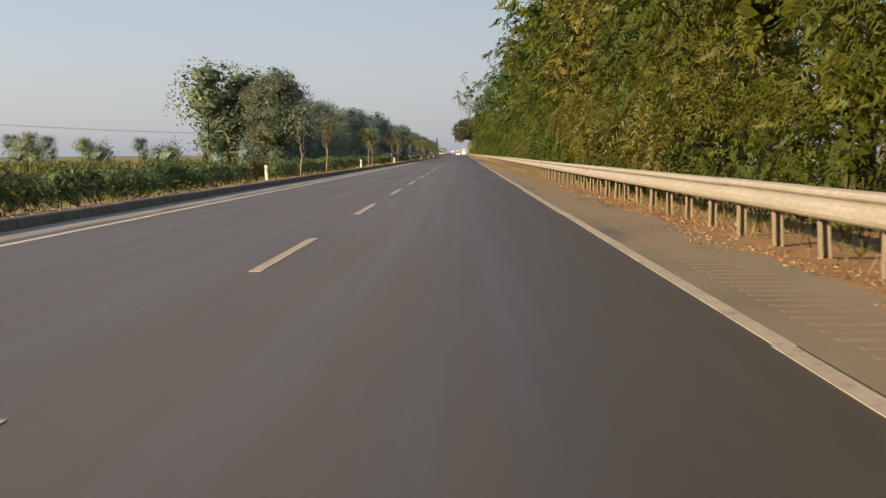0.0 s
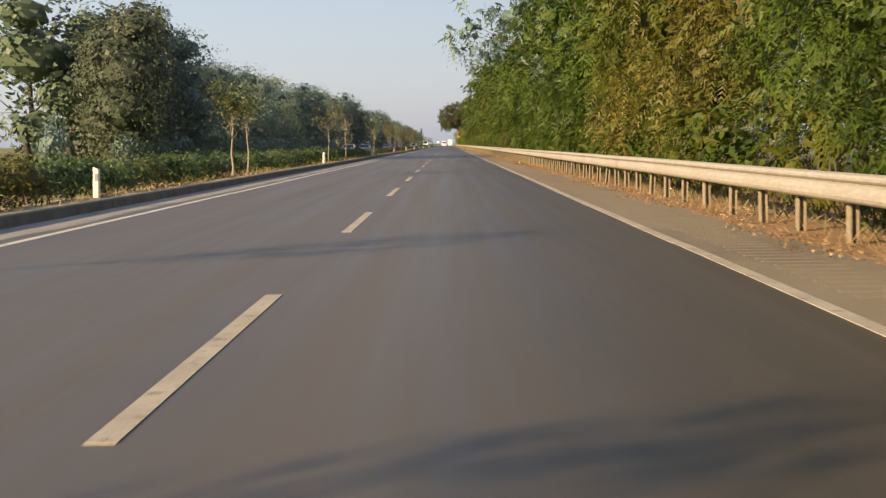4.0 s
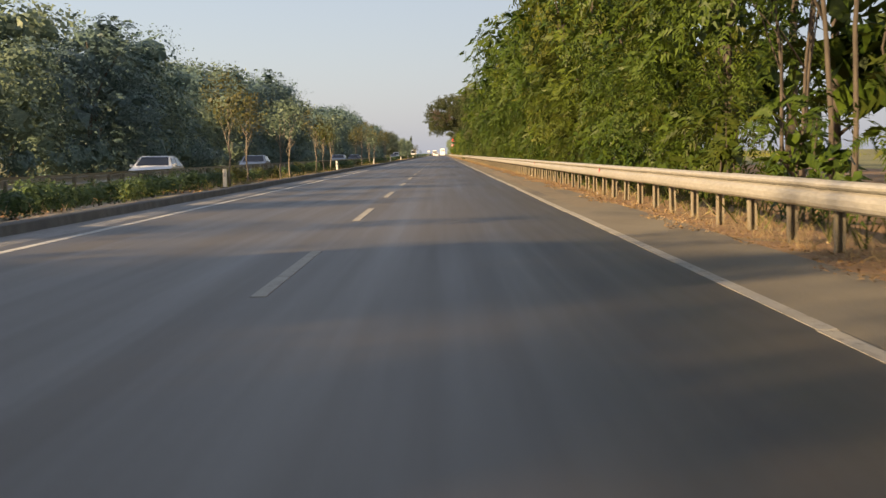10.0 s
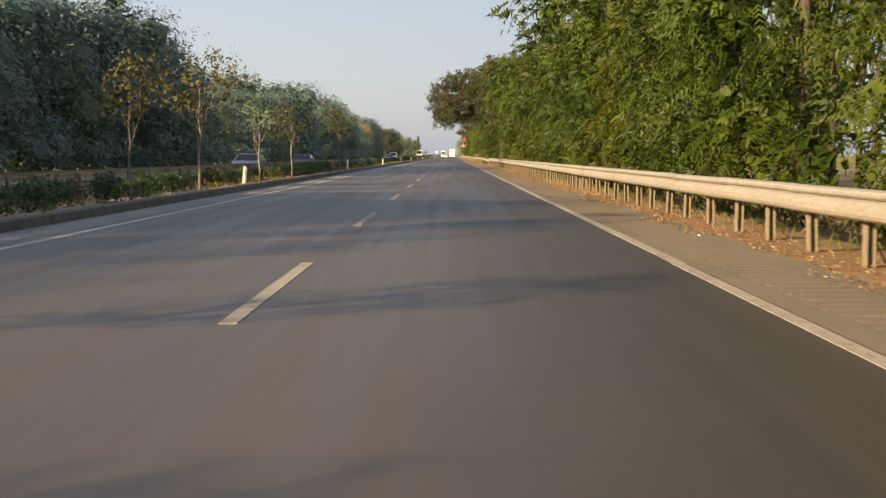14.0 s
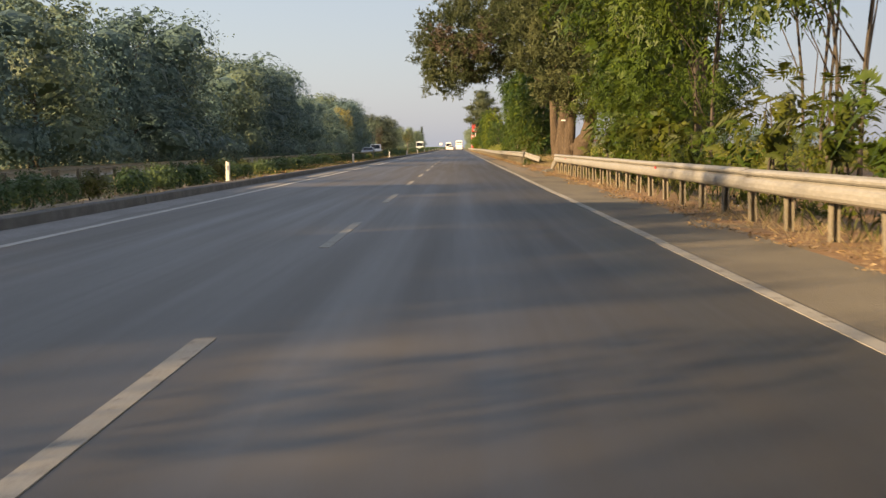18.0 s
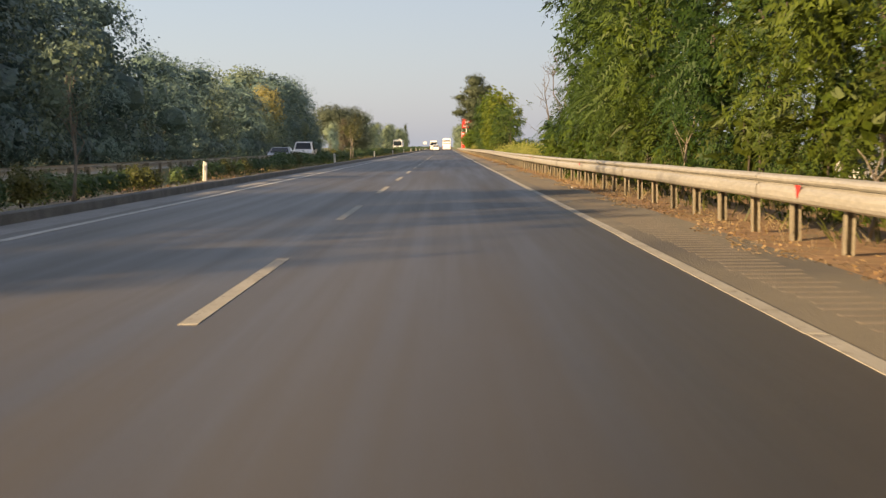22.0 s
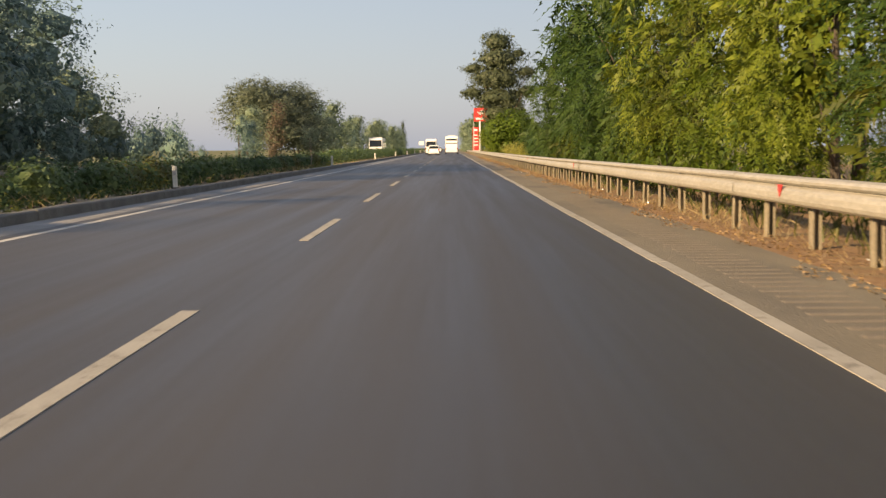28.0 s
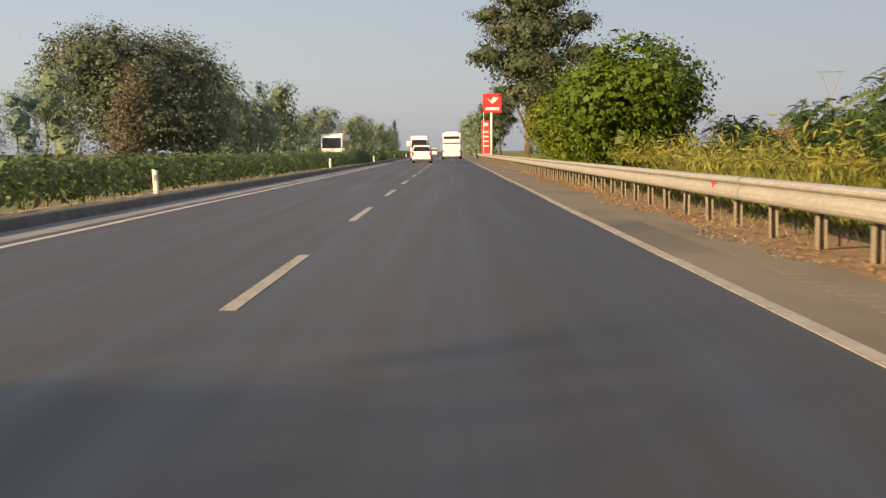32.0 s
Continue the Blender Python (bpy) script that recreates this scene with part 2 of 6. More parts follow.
M_OLDBARK = fissured_bark("bark_old_pine", (0.077, 0.052, 0.033), (0.161, 0.116, 0.075))
M_TWIG = surface("dry_twigs", (0.084, 0.07, 0.059), (0.154, 0.133, 0.112), 4, 30, 0.9, relief=0.2)
M_WHITE = surface("car_paint_white", (0.72, 0.72, 0.69), (0.8, 0.8, 0.77), 2, 40, 0.28, relief=0)
M_SILVER = surface("car_paint_silver", (0.36, 0.37, 0.38), (0.44, 0.45, 0.46), 2, 40, 0.3, 0.5, 0)
M_DARKCAR = surface("car_paint_dark", (0.03, 0.034, 0.04), (0.05, 0.055, 0.062), 2, 40, 0.25, 0.2, 0)
M_GLASS = surface("tinted_window_glass", (0.012, 0.014, 0.016), (0.02, 0.023, 0.026), 2, 20, 0.06, relief=0)
M_TAIL = surface("tail_lamp_red", (0.4, 0.02, 0.015), (0.5, 0.03, 0.02), 8, 60, 0.25, relief=0)
M_LAMP = surface("lamp_clear", (0.7, 0.7, 0.68), (0.85, 0.85, 0.82), 8, 60, 0.15, relief=0)
M_ALLOY = surface("wheel_alloy", (0.35, 0.35, 0.35), (0.5, 0.5, 0.5), 8, 60, 0.4, 0.7, 0)
M_SIGNRED = surface("sign_red", (0.55, 0.03, 0.03), (0.66, 0.045, 0.04), 3, 40, 0.4, relief=0)
M_SIGNWHITE = surface("sign_white", (0.629, 0.629, 0.612), (0.697, 0.697, 0.68), 3, 40, 0.45, relief=0)
M_WALL = surface("house_plaster", (0.35, 0.322, 0.266), (0.462, 0.427, 0.364), 1.5, 30, 0.9, relief=0.2)
M_TILE = surface("roof_tiles_red", (0.196, 0.063, 0.035), (0.308, 0.119, 0.07), 3, 25, 0.85, relief=0.5)
L_LOCUST = leaf_material("leaves_locust_green", [(0.013, 0.031, 0.005), (0.028, 0.063, 0.009), (0.057, 0.101, 0.013), (0.094, 0.135, 0.02)], 0.22)
L_FEATHER = leaf_material("leaves_feathery_dark", [(0.016, 0.038, 0.008), (0.031, 0.072, 0.014), (0.051, 0.101, 0.021), (0.073, 0.122, 0.029)])
L_YELLOW = leaf_material("leaves_yellow_green", [(0.025, 0.046, 0.007), (0.051, 0.077, 0.009), (0.082, 0.102, 0.013), (0.112, 0.121, 0.019)])
# haze over the far row is tinted into these two leaf colours, paler and bluer
L_HAZE_GREEN = leaf_material("leaves_green_hazed", [(0.08, 0.138, 0.13), (0.1, 0.164, 0.15), (0.12, 0.188, 0.164), (0.138, 0.21, 0.177)], 0.2)
L_HAZE_OLIVE = leaf_material("leaves_olive_hazed", [(0.105, 0.155, 0.105), (0.13, 0.182, 0.122), (0.152, 0.206, 0.137), (0.172, 0.223, 0.149)], 0.2)
L_ASH = leaf_material("leaves_ash_olive", [(0.05, 0.073, 0.05), (0.078, 0.105, 0.069), (0.104, 0.133, 0.087), (0.126, 0.15, 0.102)])
L_GOLD = leaf_material("leaves_golden", [(0.27, 0.225, 0.085), (0.35, 0.3, 0.115), (0.42, 0.365, 0.15)])
L_OCHRE = leaf_material("leaves_ochre_green", [(0.06, 0.068, 0.026), (0.094, 0.101, 0.036), (0.128, 0.126, 0.046), (0.15, 0.134, 0.056)])
L_RUST = leaf_material("leaves_dry_rust", [(0.098, 0.073, 0.055), (0.135, 0.101, 0.076), (0.167, 0.129, 0.101)])
L_HEDGE = leaf_material("leaves_oleander", [(0.03, 0.067, 0.02), (0.059, 0.117, 0.033), (0.098, 0.163, 0.053), (0.131, 0.19, 0.085)])
L_PINE = leaf_material("needles_pine", [(0.033, 0.05, 0.02), (0.062, 0.083, 0.033), (0.091, 0.111, 0.046), (0.124, 0.136, 0.062)], 0.25)
L_CONIFER = leaf_material("needles_old_conifer", [(0.047, 0.067, 0.037), (0.076, 0.099, 0.055), (0.106, 0.131, 0.072), (0.135, 0.155, 0.092)], 0.3)
L_BRIGHT = leaf_material("needles_stone_pine", [(0.065, 0.106, 0.01), (0.122, 0.171, 0.018), (0.175, 0.222, 0.03)], 0.3)
L_CYPRESS = leaf_material("leaves_cypress", [(0.015, 0.03, 0.014), (0.03, 0.05, 0.022), (0.045, 0.065, 0.03)], 0.1)
L_REED = leaf_material("reed_blades", [(0.239, 0.292, 0.043), (0.369, 0.405, 0.065), (0.5, 0.481, 0.107), (0.596, 0.527, 0.182)], 0.5)
L_CROP = leaf_material("crop_blades", [(0.183, 0.196, 0.033), (0.249, 0.252, 0.046), (0.315, 0.293, 0.065), (0.365, 0.326, 0.092)], 0.4)
L_STRAW = leaf_material("dry_grass_blades", [(0.224, 0.161, 0.077), (0.336, 0.259, 0.14), (0.434, 0.35, 0.203)], 0.35)
L_LITTER = leaf_material("fallen_leaves", [(0.119, 0.056, 0.021), (0.218, 0.119, 0.05), (0.317, 0.198, 0.092), (0.363, 0.264, 0.145)], 0.1)
L_GRASS = leaf_material("weed_blades", [(0.036, 0.058, 0.014), (0.072, 0.094, 0.022), (0.144, 0.137, 0.043)], 0.3)


# ---- mesh helpers ----
def mesh(name, verts, faces, material, smooth=False):
    me = bpy.data.meshes.new(name)
    me.from_pydata([tuple(v) for v in verts], [], [tuple(f) for f in faces])
    me.materials.append(material)
    if smooth:
        me.polygons.foreach_set("use_smooth", [True] * len(me.polygons))
    me.update()
    return me


def part(name, data, parent=None, label="", at=None):
    ob = new(name, data)
    ob.parent = parent
    if at is not None:
        ob.matrix_basis = at
    return tagged(ob, label) if label else ob


def thing(name, label, category, group="", kind="", at=None):
    ob = new(name)
    if at is not None:
        ob.matrix_basis = at
    return tagged(ob, label, category, group, kind)


def box(name, size, material, bevel=0.0, centre=(0, 0, 0), taper=1.0):
    bm = bmesh.new()
    bmesh.ops.create_cube(bm, size=1)
    for v in bm.verts:
        k = taper if v.co.z > 0 else 1
        v.co = Vector((v.co.x * size[0] * k + centre[0], v.co.y * size[1] * k + centre[1], v.co.z * size[2] + centre[2]))
    if bevel:
        bmesh.ops.bevel(bm, geom=bm.edges[:], offset=bevel, segments=2, affect="EDGES")
    return from_bm(name, bm, material)


def from_bm(name, bm, material, smooth=False):
    me = bpy.data.meshes.new(name)
    bm.to_mesh(me)
    bm.free()
    me.materials.append(material)
    if smooth:
        me.polygons.foreach_set("use_smooth", [True] * len(me.polygons))
    return me


def tube(points, radii, sides=7, verts=None, faces=None):
    """A tapered limb along points."""
    verts, faces = ([] if verts is None else verts), ([] if faces is None else faces)
    start = len(verts)
    pts = [Vector(p) for p in points]
    for i, (p, r) in enumerate(zip(pts, radii)):
        d = (pts[min(i + 1, len(pts) - 1)] - pts[max(i - 1, 0)]).normalized()
        side = d.orthogonal().normalized() if abs(d.z) < 0.95 else Vector((1, 0, 0))
        side = (side - d * side.dot(d)).normalized()
        up = d.cross(side)
        for k in range(sides):
            a = 2 * math.pi * k / sides
            verts.append(p + r * (math.cos(a) * side + math.sin(a) * up))
    for i in range(len(pts) - 1):
        for k in range(sides):
            a, b = start + i * sides + k, start + i * sides + (k + 1) % sides
            faces.append((a, b, b + sides, a + sides))
    faces.append(tuple(start + (len(pts) - 1) * sides + k for k in range(sides)))
    faces.append(tuple(start + k for k in reversed(range(sides))))
    return verts, faces


def crooked(rng, a, b, n, wander):
    a, b = np.array(a, float), np.array(b, float)
    pts = [a + (b - a) * i / n for i in range(n + 1)]
    return [p + (rng.normal(0, wander, 3) * (1, 1, 0.3) if 0 < i < n else 0) for i, p in enumerate(pts)]


def unit(v):
    return v / np.maximum(np.linalg.norm(v, axis=-1, keepdims=True), 1e-9)


def shell(rng, lobes, n, low=0.72, high=1.06, face=None, z0=0.08, z1=99.0):
    """Places on the outer part of a crown that is made of lobes (centre, radii), with the way out of it; fewer on the side away from face."""
    lobes = np.array(lobes, float)
    area = (lobes[:, 3] * lobes[:, 4] + lobes[:, 4] * lobes[:, 5] + lobes[:, 3] * lobes[:, 5])
    m = int(n * (2.2 if z1 > 50 and z0 < 1 else 9.0)) * (1 if face is None else 2)
    pick = rng.choice(len(lobes), m, p=area / area.sum())
    d = unit(rng.normal(0, 1, (m, 3)))
    rough = 1 + 0.22 * np.sin(3.1 * d[:, 0] * lobes[pick, 3] + pick) * np.sin(2.7 * d[:, 1] * lobes[pick, 4] + 1.7 * pick) + 0.1 * np.sin(5.3 * d[:, 2] * lobes[pick, 5] + pick)
    p = lobes[pick, :3] + d * lobes[pick, 3:] * (rng.uniform(low, high, m) * rough)[:, None]
    inside = np.zeros(m)
    for k, l in enumerate(lobes):
        q = np.linalg.norm((p - l[:3]) / l[3:], axis=1)
        inside = np.maximum(inside, (q < 0.66) & (pick != k))
    keep = (inside < 0.5) & (p[:, 2] > z0) & (p[:, 2] < z1)
    if face is not None:
        keep &= (d @ np.array(face) > -0.15) | (rng.uniform(0, 1, m) < 0.25)
    keep = np.flatnonzero(keep)[:n]
    return p[keep], unit(d[keep] / lobes[pick[keep], 3:])


def clumped(rng, p, out, per, spread):
    """Several leaves round each twig end."""
    k = np.repeat(np.arange(len(p)), per)
    return p[k] + rng.normal(0, spread, (len(k), 3)), unit(out[k] + rng.normal(0, 0.65, (len(k), 3)))


def spaced(p, out, gap):
    """Thin the places out to one in each cell of the given size, so that they stand apart as separate bunches."""
    _, first = np.unique(np.floor(p / gap).astype(int), axis=0, return_index=True)
    return p[first], out[first]


def facing(rng, out, loose):
    """For each leaf the way its face looks (outwards and up) and a drooping direction in its plane."""
    n = len(out)
    nrm = unit(out + rng.normal(0, loose, (n, 3)) + (0, 0, 0.25))
    d = rng.normal(0, 0.8, (n, 3)) - (0, 0, 0.7) + out * 0.3
    d = unit(d - nrm * np.sum(d * nrm, axis=1, keepdims=True) * 0.85)
    return nrm, d, unit(np.cross(nrm, d))


def small_blades(rng, p, out, size, width=0.6, loose=0.32):
    """Small pointed leaves, one face each, laid like shingles on the crown."""
    n = len(p)
    nrm, d, side = facing(rng, out, loose)
    l = (size * rng.uniform(0.6, 1.3, n))[:, None]
    v = np.stack([p + side * l * width * 0.3, p + d * l * 0.6 - side * l * width * 0.6, p + d * l + side * l * width * 0.25], 1).reshape(-1, 3)
    return v, np.arange(len(v)).reshape(-1, 3)


def mass_blades(rng, p, out, size, loose=0.3):
    """The close inner foliage: broad sprays lying over one another."""
    n = len(p)
    nrm, d, side = facing(rng, out, loose)
    l = (size * rng.uniform(0.7, 1.3, n))[:, None]
    v = np.stack([p - d * l * 0.5, p + side * l * 0.42 + d * l * rng.uniform(-0.2, 0.1, n)[:, None], p + d * l * 0.55, p - side * l * 0.42 + d * l * rng.uniform(-0.1, 0.2, n)[:, None]], 1).reshape(-1, 3)
    return v, np.arange(len(v)).reshape(-1, 4)


def frond_blades(rng, p, out, length, pairs=4, leaflet=0.2, width=0.05, droop=0.5):
    """Feathered leaves: along each bent midrib pairs of narrow leaflets and one at the tip."""
    n = len(p)
    d = unit(out * 0.6 + rng.normal(0, 0.6, (n, 3)) - (0, 0, 0.12))
    up = out * 0.9 + np.array((0.0, 0.0, 0.7)) + rng.normal(0, 0.3, (n, 3))
    side = unit(np.cross(d, up))
    size = length * rng.uniform(0.6, 1.2, n)[:, None]
    v = []
    for i in range(pairs + 1):
        s = (i + 0.7) / (pairs + 0.7)
        q = p + d * size * s - np.array((0, 0, 1.0)) * size * droop * s * s
        for sign in ((-1, 1) if i < pairs else (0,)):
            tip = q + (side * sign * 0.9 + d * (0.45 if sign else 1.0)) * leaflet * rng.uniform(0.75, 1.2, n)[:, None] - np.array((0, 0, 0.35)) * leaflet
            wide = (d if sign else side) * width
            v.append(np.stack([q - wide, q + wide, tip], 1))
    v = np.concatenate(v).reshape(-1, 3)
    return v, np.arange(len(v)).reshape(-1, 3)


def broad_blades(rng, p, out, size, width=0.55, droop=0.3):
    """Broad leaves, each folded along its midrib."""
    n = len(p)
    d = unit(out * 0.6 + rng.normal(0, 0.7, (n, 3)) - (0, 0, droop))
    side = unit(np.cross(d, np.tile((0.0, 0.0, 1.0), (n, 1)) + rng.normal(0, 0.5, (n, 3))))
    nrm = np.cross(side, d)
    l = (size * rng.uniform(0.6, 1.3, n))[:, None]
    v = np.stack([p, p + d * l * 0.5 + side * l * width * 0.5 + nrm * l * 0.08, p + d * l, p + d * l * 0.5 - side * l * width * 0.5 + nrm * l * 0.08], 1).reshape(-1, 3)
    return v, np.arange(len(v)).reshape(-1, 4)


def needle_tufts(rng, p, out, size, count=7, width=0.035):
    v = []
    n = len(p)
    for _ in range(count):
        d = unit(out * 0.7 + rng.normal(0, 0.7, (n, 3)) + (0, 0, 0.25))
        side = unit(np.cross(d, rng.normal(0, 1, (n, 3)))) * width
        l = (size * rng.uniform(0.7, 1.2, n))[:, None]
        v.append(np.stack([p - side, p + side, p + d * l], 1))
    v = np.concatenate(v).reshape(-1, 3)
    return v, np.arange(len(v)).reshape(-1, 3)


def upright_blades(rng, p, height, width, lean=0.25):
    n = len(p)
    h = (height * rng.uniform(0.5, 1.2, n))[:, None]
    a = rng.uniform(0, 2 * math.pi, n)
    side = np.stack([np.cos(a), np.sin(a), 0 * a], 1) * width
    top = p + np.concatenate([rng.normal(0, lean, (n, 2)) * h, h], 1)
    mid = p * 0.5 + top * 0.5 + np.array((0, 0, 0.08)) * h
    v = np.stack([p - side, p + side, mid + side * 0.7, top, mid - side * 0.7], 1).reshape(-1, 3)
    return v, np.arange(len(v)).reshape(-1, 5)


def join_blades(*sets):
    verts, faces, n = [], [], 0
    for v, f in sets:
        verts.extend(v.tolist())
        faces.extend((f + n).tolist())
        n += len(v)
    return verts, faces


def tree(name, label, category, group, seed, height, lobes, bark, crown, radius=0.16, stems=1, limbs=6, lean=0.0, spread=0.6):
    """A tree at the origin: stem, limbs into the lobes, and a crown mesh made by crown(rng, lobes)."""
    rng = np.random.default_rng(seed)
    t = thing(name, label, category, group)
    verts, faces, stems_at = [], [], []
    for k in range(stems):
        a = 2 * math.pi * k / max(stems, 1) + rng.uniform(0, 1)
        foot = (0.0, 0.0, -0.1) if stems == 1 else (0.5 * spread * math.cos(a), spread * math.sin(a), -0.1)
        top = (lean + (0 if stems == 1 else spread * 1.6 * math.cos(a)), 0 if stems == 1 else spread * 1.8 * math.sin(a), height * 0.82)
        pts = crooked(rng, foot, top, 6, min(0.13 * radius / 0.16, 0.16))
        r = [radius * (1.35, 1.0, 0.86, 0.72, 0.55, 0.38, 0.2)[i] / (1 if stems == 1 else 1.3) for i in range(7)]
        tube(pts, r, 8 if radius > 0.1 else 5 if radius > 0.03 else 3, verts, faces)
        stems_at.append(pts)
    for k in range(limbs):
        l = lobes[k % len(lobes)]
        end = np.array(l[:3]) + rng.normal(0, 0.3, 3) * np.array(l[3:])
        stem = stems_at[k % stems]
        fork = stem[1 + int(rng.integers(1, 4))]
        if fork[2] > end[2] * 0.9:
            fork = stem[1]
        run, thick = crooked(rng, fork, end, 4, 0.16), [radius * q for q in (0.45, 0.36, 0.27, 0.18, 0.07)]
        if radius >= 0.3:
            part("limb", mesh(name + "_limb", *tube(run, thick, 6), bark, True), t)
        else:
            tube(run, thick, 5 if radius > 0.1 else 3, verts, faces)
    part("trunk", mesh(name + "_trunk", verts, faces, bark, True), t)
    for pname, data, lab in crown(rng, lobes):
        part(pname, data, t, lab)
    return t


def place(proto, x, y, z=0.0, turn=0.0, s=1.0, sz=None):
    return copy_thing(proto, pose(x, y, z, 0, 0, turn) @ Matrix.Diagonal((s, s, sz or s, 1)))


def stow(proto):
    """Take a pattern thing out of the scene once its copies stand."""
    for o in (*proto.children_recursive, proto):
        bpy.data.objects.remove(o)


# ---- ground, roads, median ----
R = np.random.default_rng(7)
Y0, Y1 = -60.0, 1500.0


def strip(name, x0, x1, z, depth, material, label, category, y0=Y0, y1=Y1, step=30.0):
    """A long slab from x0 to x1."""
    ys = np.arange(y0, y1 + 0.1, step)
    verts, faces = [], []
    for y in ys:
        verts += [(x0, y, z - depth), (x0, y, z), (x1, y, z), (x1, y, z - depth)]
    for i in range(len(ys) - 1):
        a = 4 * i
        faces += [(a + k, a + k + 1, a + k + 5, a + k + 4) for k in range(3)]
    faces += [(0, 1, 2, 3), tuple(4 * (len(ys) - 1) + k for k in (3, 2, 1, 0))]
    return tagged(new(name, mesh(name, verts, faces, material)), label, category, kind="structure")


def rough_ground(name, x0, x1, z, amp, material, label, y0, y1, nx, step, fall=0.0):
    ys, xs = np.arange(y0, y1 + 0.1, step), np.linspace(x0, x1, nx)
    verts, faces = [], []
    for y in ys:
        for i, x in enumerate(xs):
            edge = 0.0 if i in (0, nx - 1) else 1.0
            verts.append((x + (0.05 * noise.noise(Vector((9, y * 0.7, i))) if edge else 0), y, z + amp * edge * noise.noise(Vector((x * 1.3, y * 0.9, 3))) - fall * i / (nx - 1)))
    for j in range(len(ys) - 1):
        for i in range(nx - 1):
            a = j * nx + i
            faces.append((a, a + 1, a + nx + 1, a + nx))
    return tagged(new(name, mesh(name, verts, faces, material, True)), label, "ground", kind="structure")


gv = [(-4000, -1500, -0.35), (4000, -1500, -0.35), (4000, 4800, -0.35), (-4000, 4800, -0.35)]
tagged(new("ground", mesh("ground", gv, [(0, 1, 2, 3)], M_FIELD)), "flat farmland with mixed green and dry grass", "ground", kind="structure")
road = strip("road", -4.42, 3.6, 0.0, 0.4, M_ROAD, "worn grey-brown asphalt of a two-lane carriageway", "road")
shoulder = strip("road_shoulder", 3.6, 4.78, 0.0, 0.4, M_SHOULDER, "dusty pale asphalt shoulder beside the guard rail", "road shoulder")
strip("road_opposite", -17.6, -9.2, -0.38, 0.3, M_ROAD2, "asphalt of the opposite carriageway", "road")
rough_ground("verge", 4.78, 9.0, 0.0, 0.05, M_VERGE, "reddish soil with leaf litter under the guard rail", -60, 900, 9, 1.2, 0.1)
rough_ground("verge_wood", 9.0, 30.0, -0.1, 0.12, M_VERGE, "shaded soil and litter under roadside trees", -60, 640, 6, 6.0, 0.2)
rough_ground("median", -4.6, -9.2, 0.13, 0.06, M_SOIL, "dry soil of the raised planted median", -60, 900, 9, 1.2, 0.5)
strip("median_far", -9.2, -4.6, 0.05, 0.3, M_SOIL, "dry soil of the far median", "ground", 900, 1500)
rough_ground("verge_opposite", -17.6, -36.0, -0.36, 0.1, M_SOIL, "pale dusty verge under the far trees", -60, 1300, 6, 8.0, 0.15)

# road paint
for side, x0, paint in (("right", 3.525, M_PAINT), ("left", -3.52, M_PAINT_WHITE)):
    ys = np.arange(-60, 1000, 8.0)
    for y in ys:
        x = x0
        me_key = "edge_line_" + side
        data = bpy.data.meshes.get(me_key) or box(me_key, (0.12, 7.98, 0.008), paint, 0, (0, 4, 0))
        part("edge_line", data, road, at=pose(x + 0.012 * math.sin(y), y, 0.001))
dash = box("lane_dash", (0.115, 4.75, 0.008), M_PAINT, 0, (0, 2.37, 0))
for n in range(-5, 84):
    part("lane_dash", dash, road, "worn white lane dash" if n == -5 else "", at=pose(R.normal(-0.012, 0.008), 4.4 + 11.56 * n, 0.001, 0, 0, R.normal(0, 0.04)))
opp = bpy.data.objects["road_opposite"]
for x in (-9.9, -16.9):
    for y in range(-60, 1000, 20):
        data = bpy.data.meshes.get("edge_line_far") or box("edge_line_far", (0.16, 19.98, 0.008), M_PAINT, 0, (0, 10, 0))
        part("edge_line", data, opp, at=pose(x, y, -0.379))
for n in range(-5, 90):
    part("lane_dash", dash, opp, at=pose(-13.4, 2.0 + 11.56 * n, -0.379))

# rumble bars cut across the shoulder
verts, faces = [], []
for run in ((-40, 40), (55, 130), (182, 232), (246, 300), (372, 400), (396, 470), (480, 660)):
    for y in np.arange(run[0], run[1], 0.34):
        x0, x1 = (3.86 if y < 572 else 4.16) + R.normal(0, 0.015), 4.4 + R.normal(0, 0.04)
        a = len(verts)
        verts += [(x0, y - 0.07, 0.001), (x1, y - 0.07, 0.001), (x1, y + 0.07, 0.001), (x0, y + 0.07, 0.001), (x0 + 0.02, y - 0.035, 0.006), (x1 - 0.02, y - 0.035, 0.006), (x1 - 0.02, y + 0.035, 0.005), (x0 + 0.02, y + 0.035, 0.005)]
        faces += [(a, a + 1, a + 5, a + 4), (a + 1, a + 2, a + 6, a + 5), (a + 2, a + 3, a + 7, a + 6), (a + 3, a, a + 4, a + 7), (a + 4, a + 5, a + 6, a + 7)]
M_RUMBLE = surface("rumble_bars", (0.153, 0.124, 0.088), (0.218, 0.18, 0.131), 3, 60, 0.9, relief=0.3)
tagged(part("rumble_bar", mesh("rumble_bars", verts, faces, M_RUMBLE), shoulder, "low pale rumble bars"), kind="stuff")

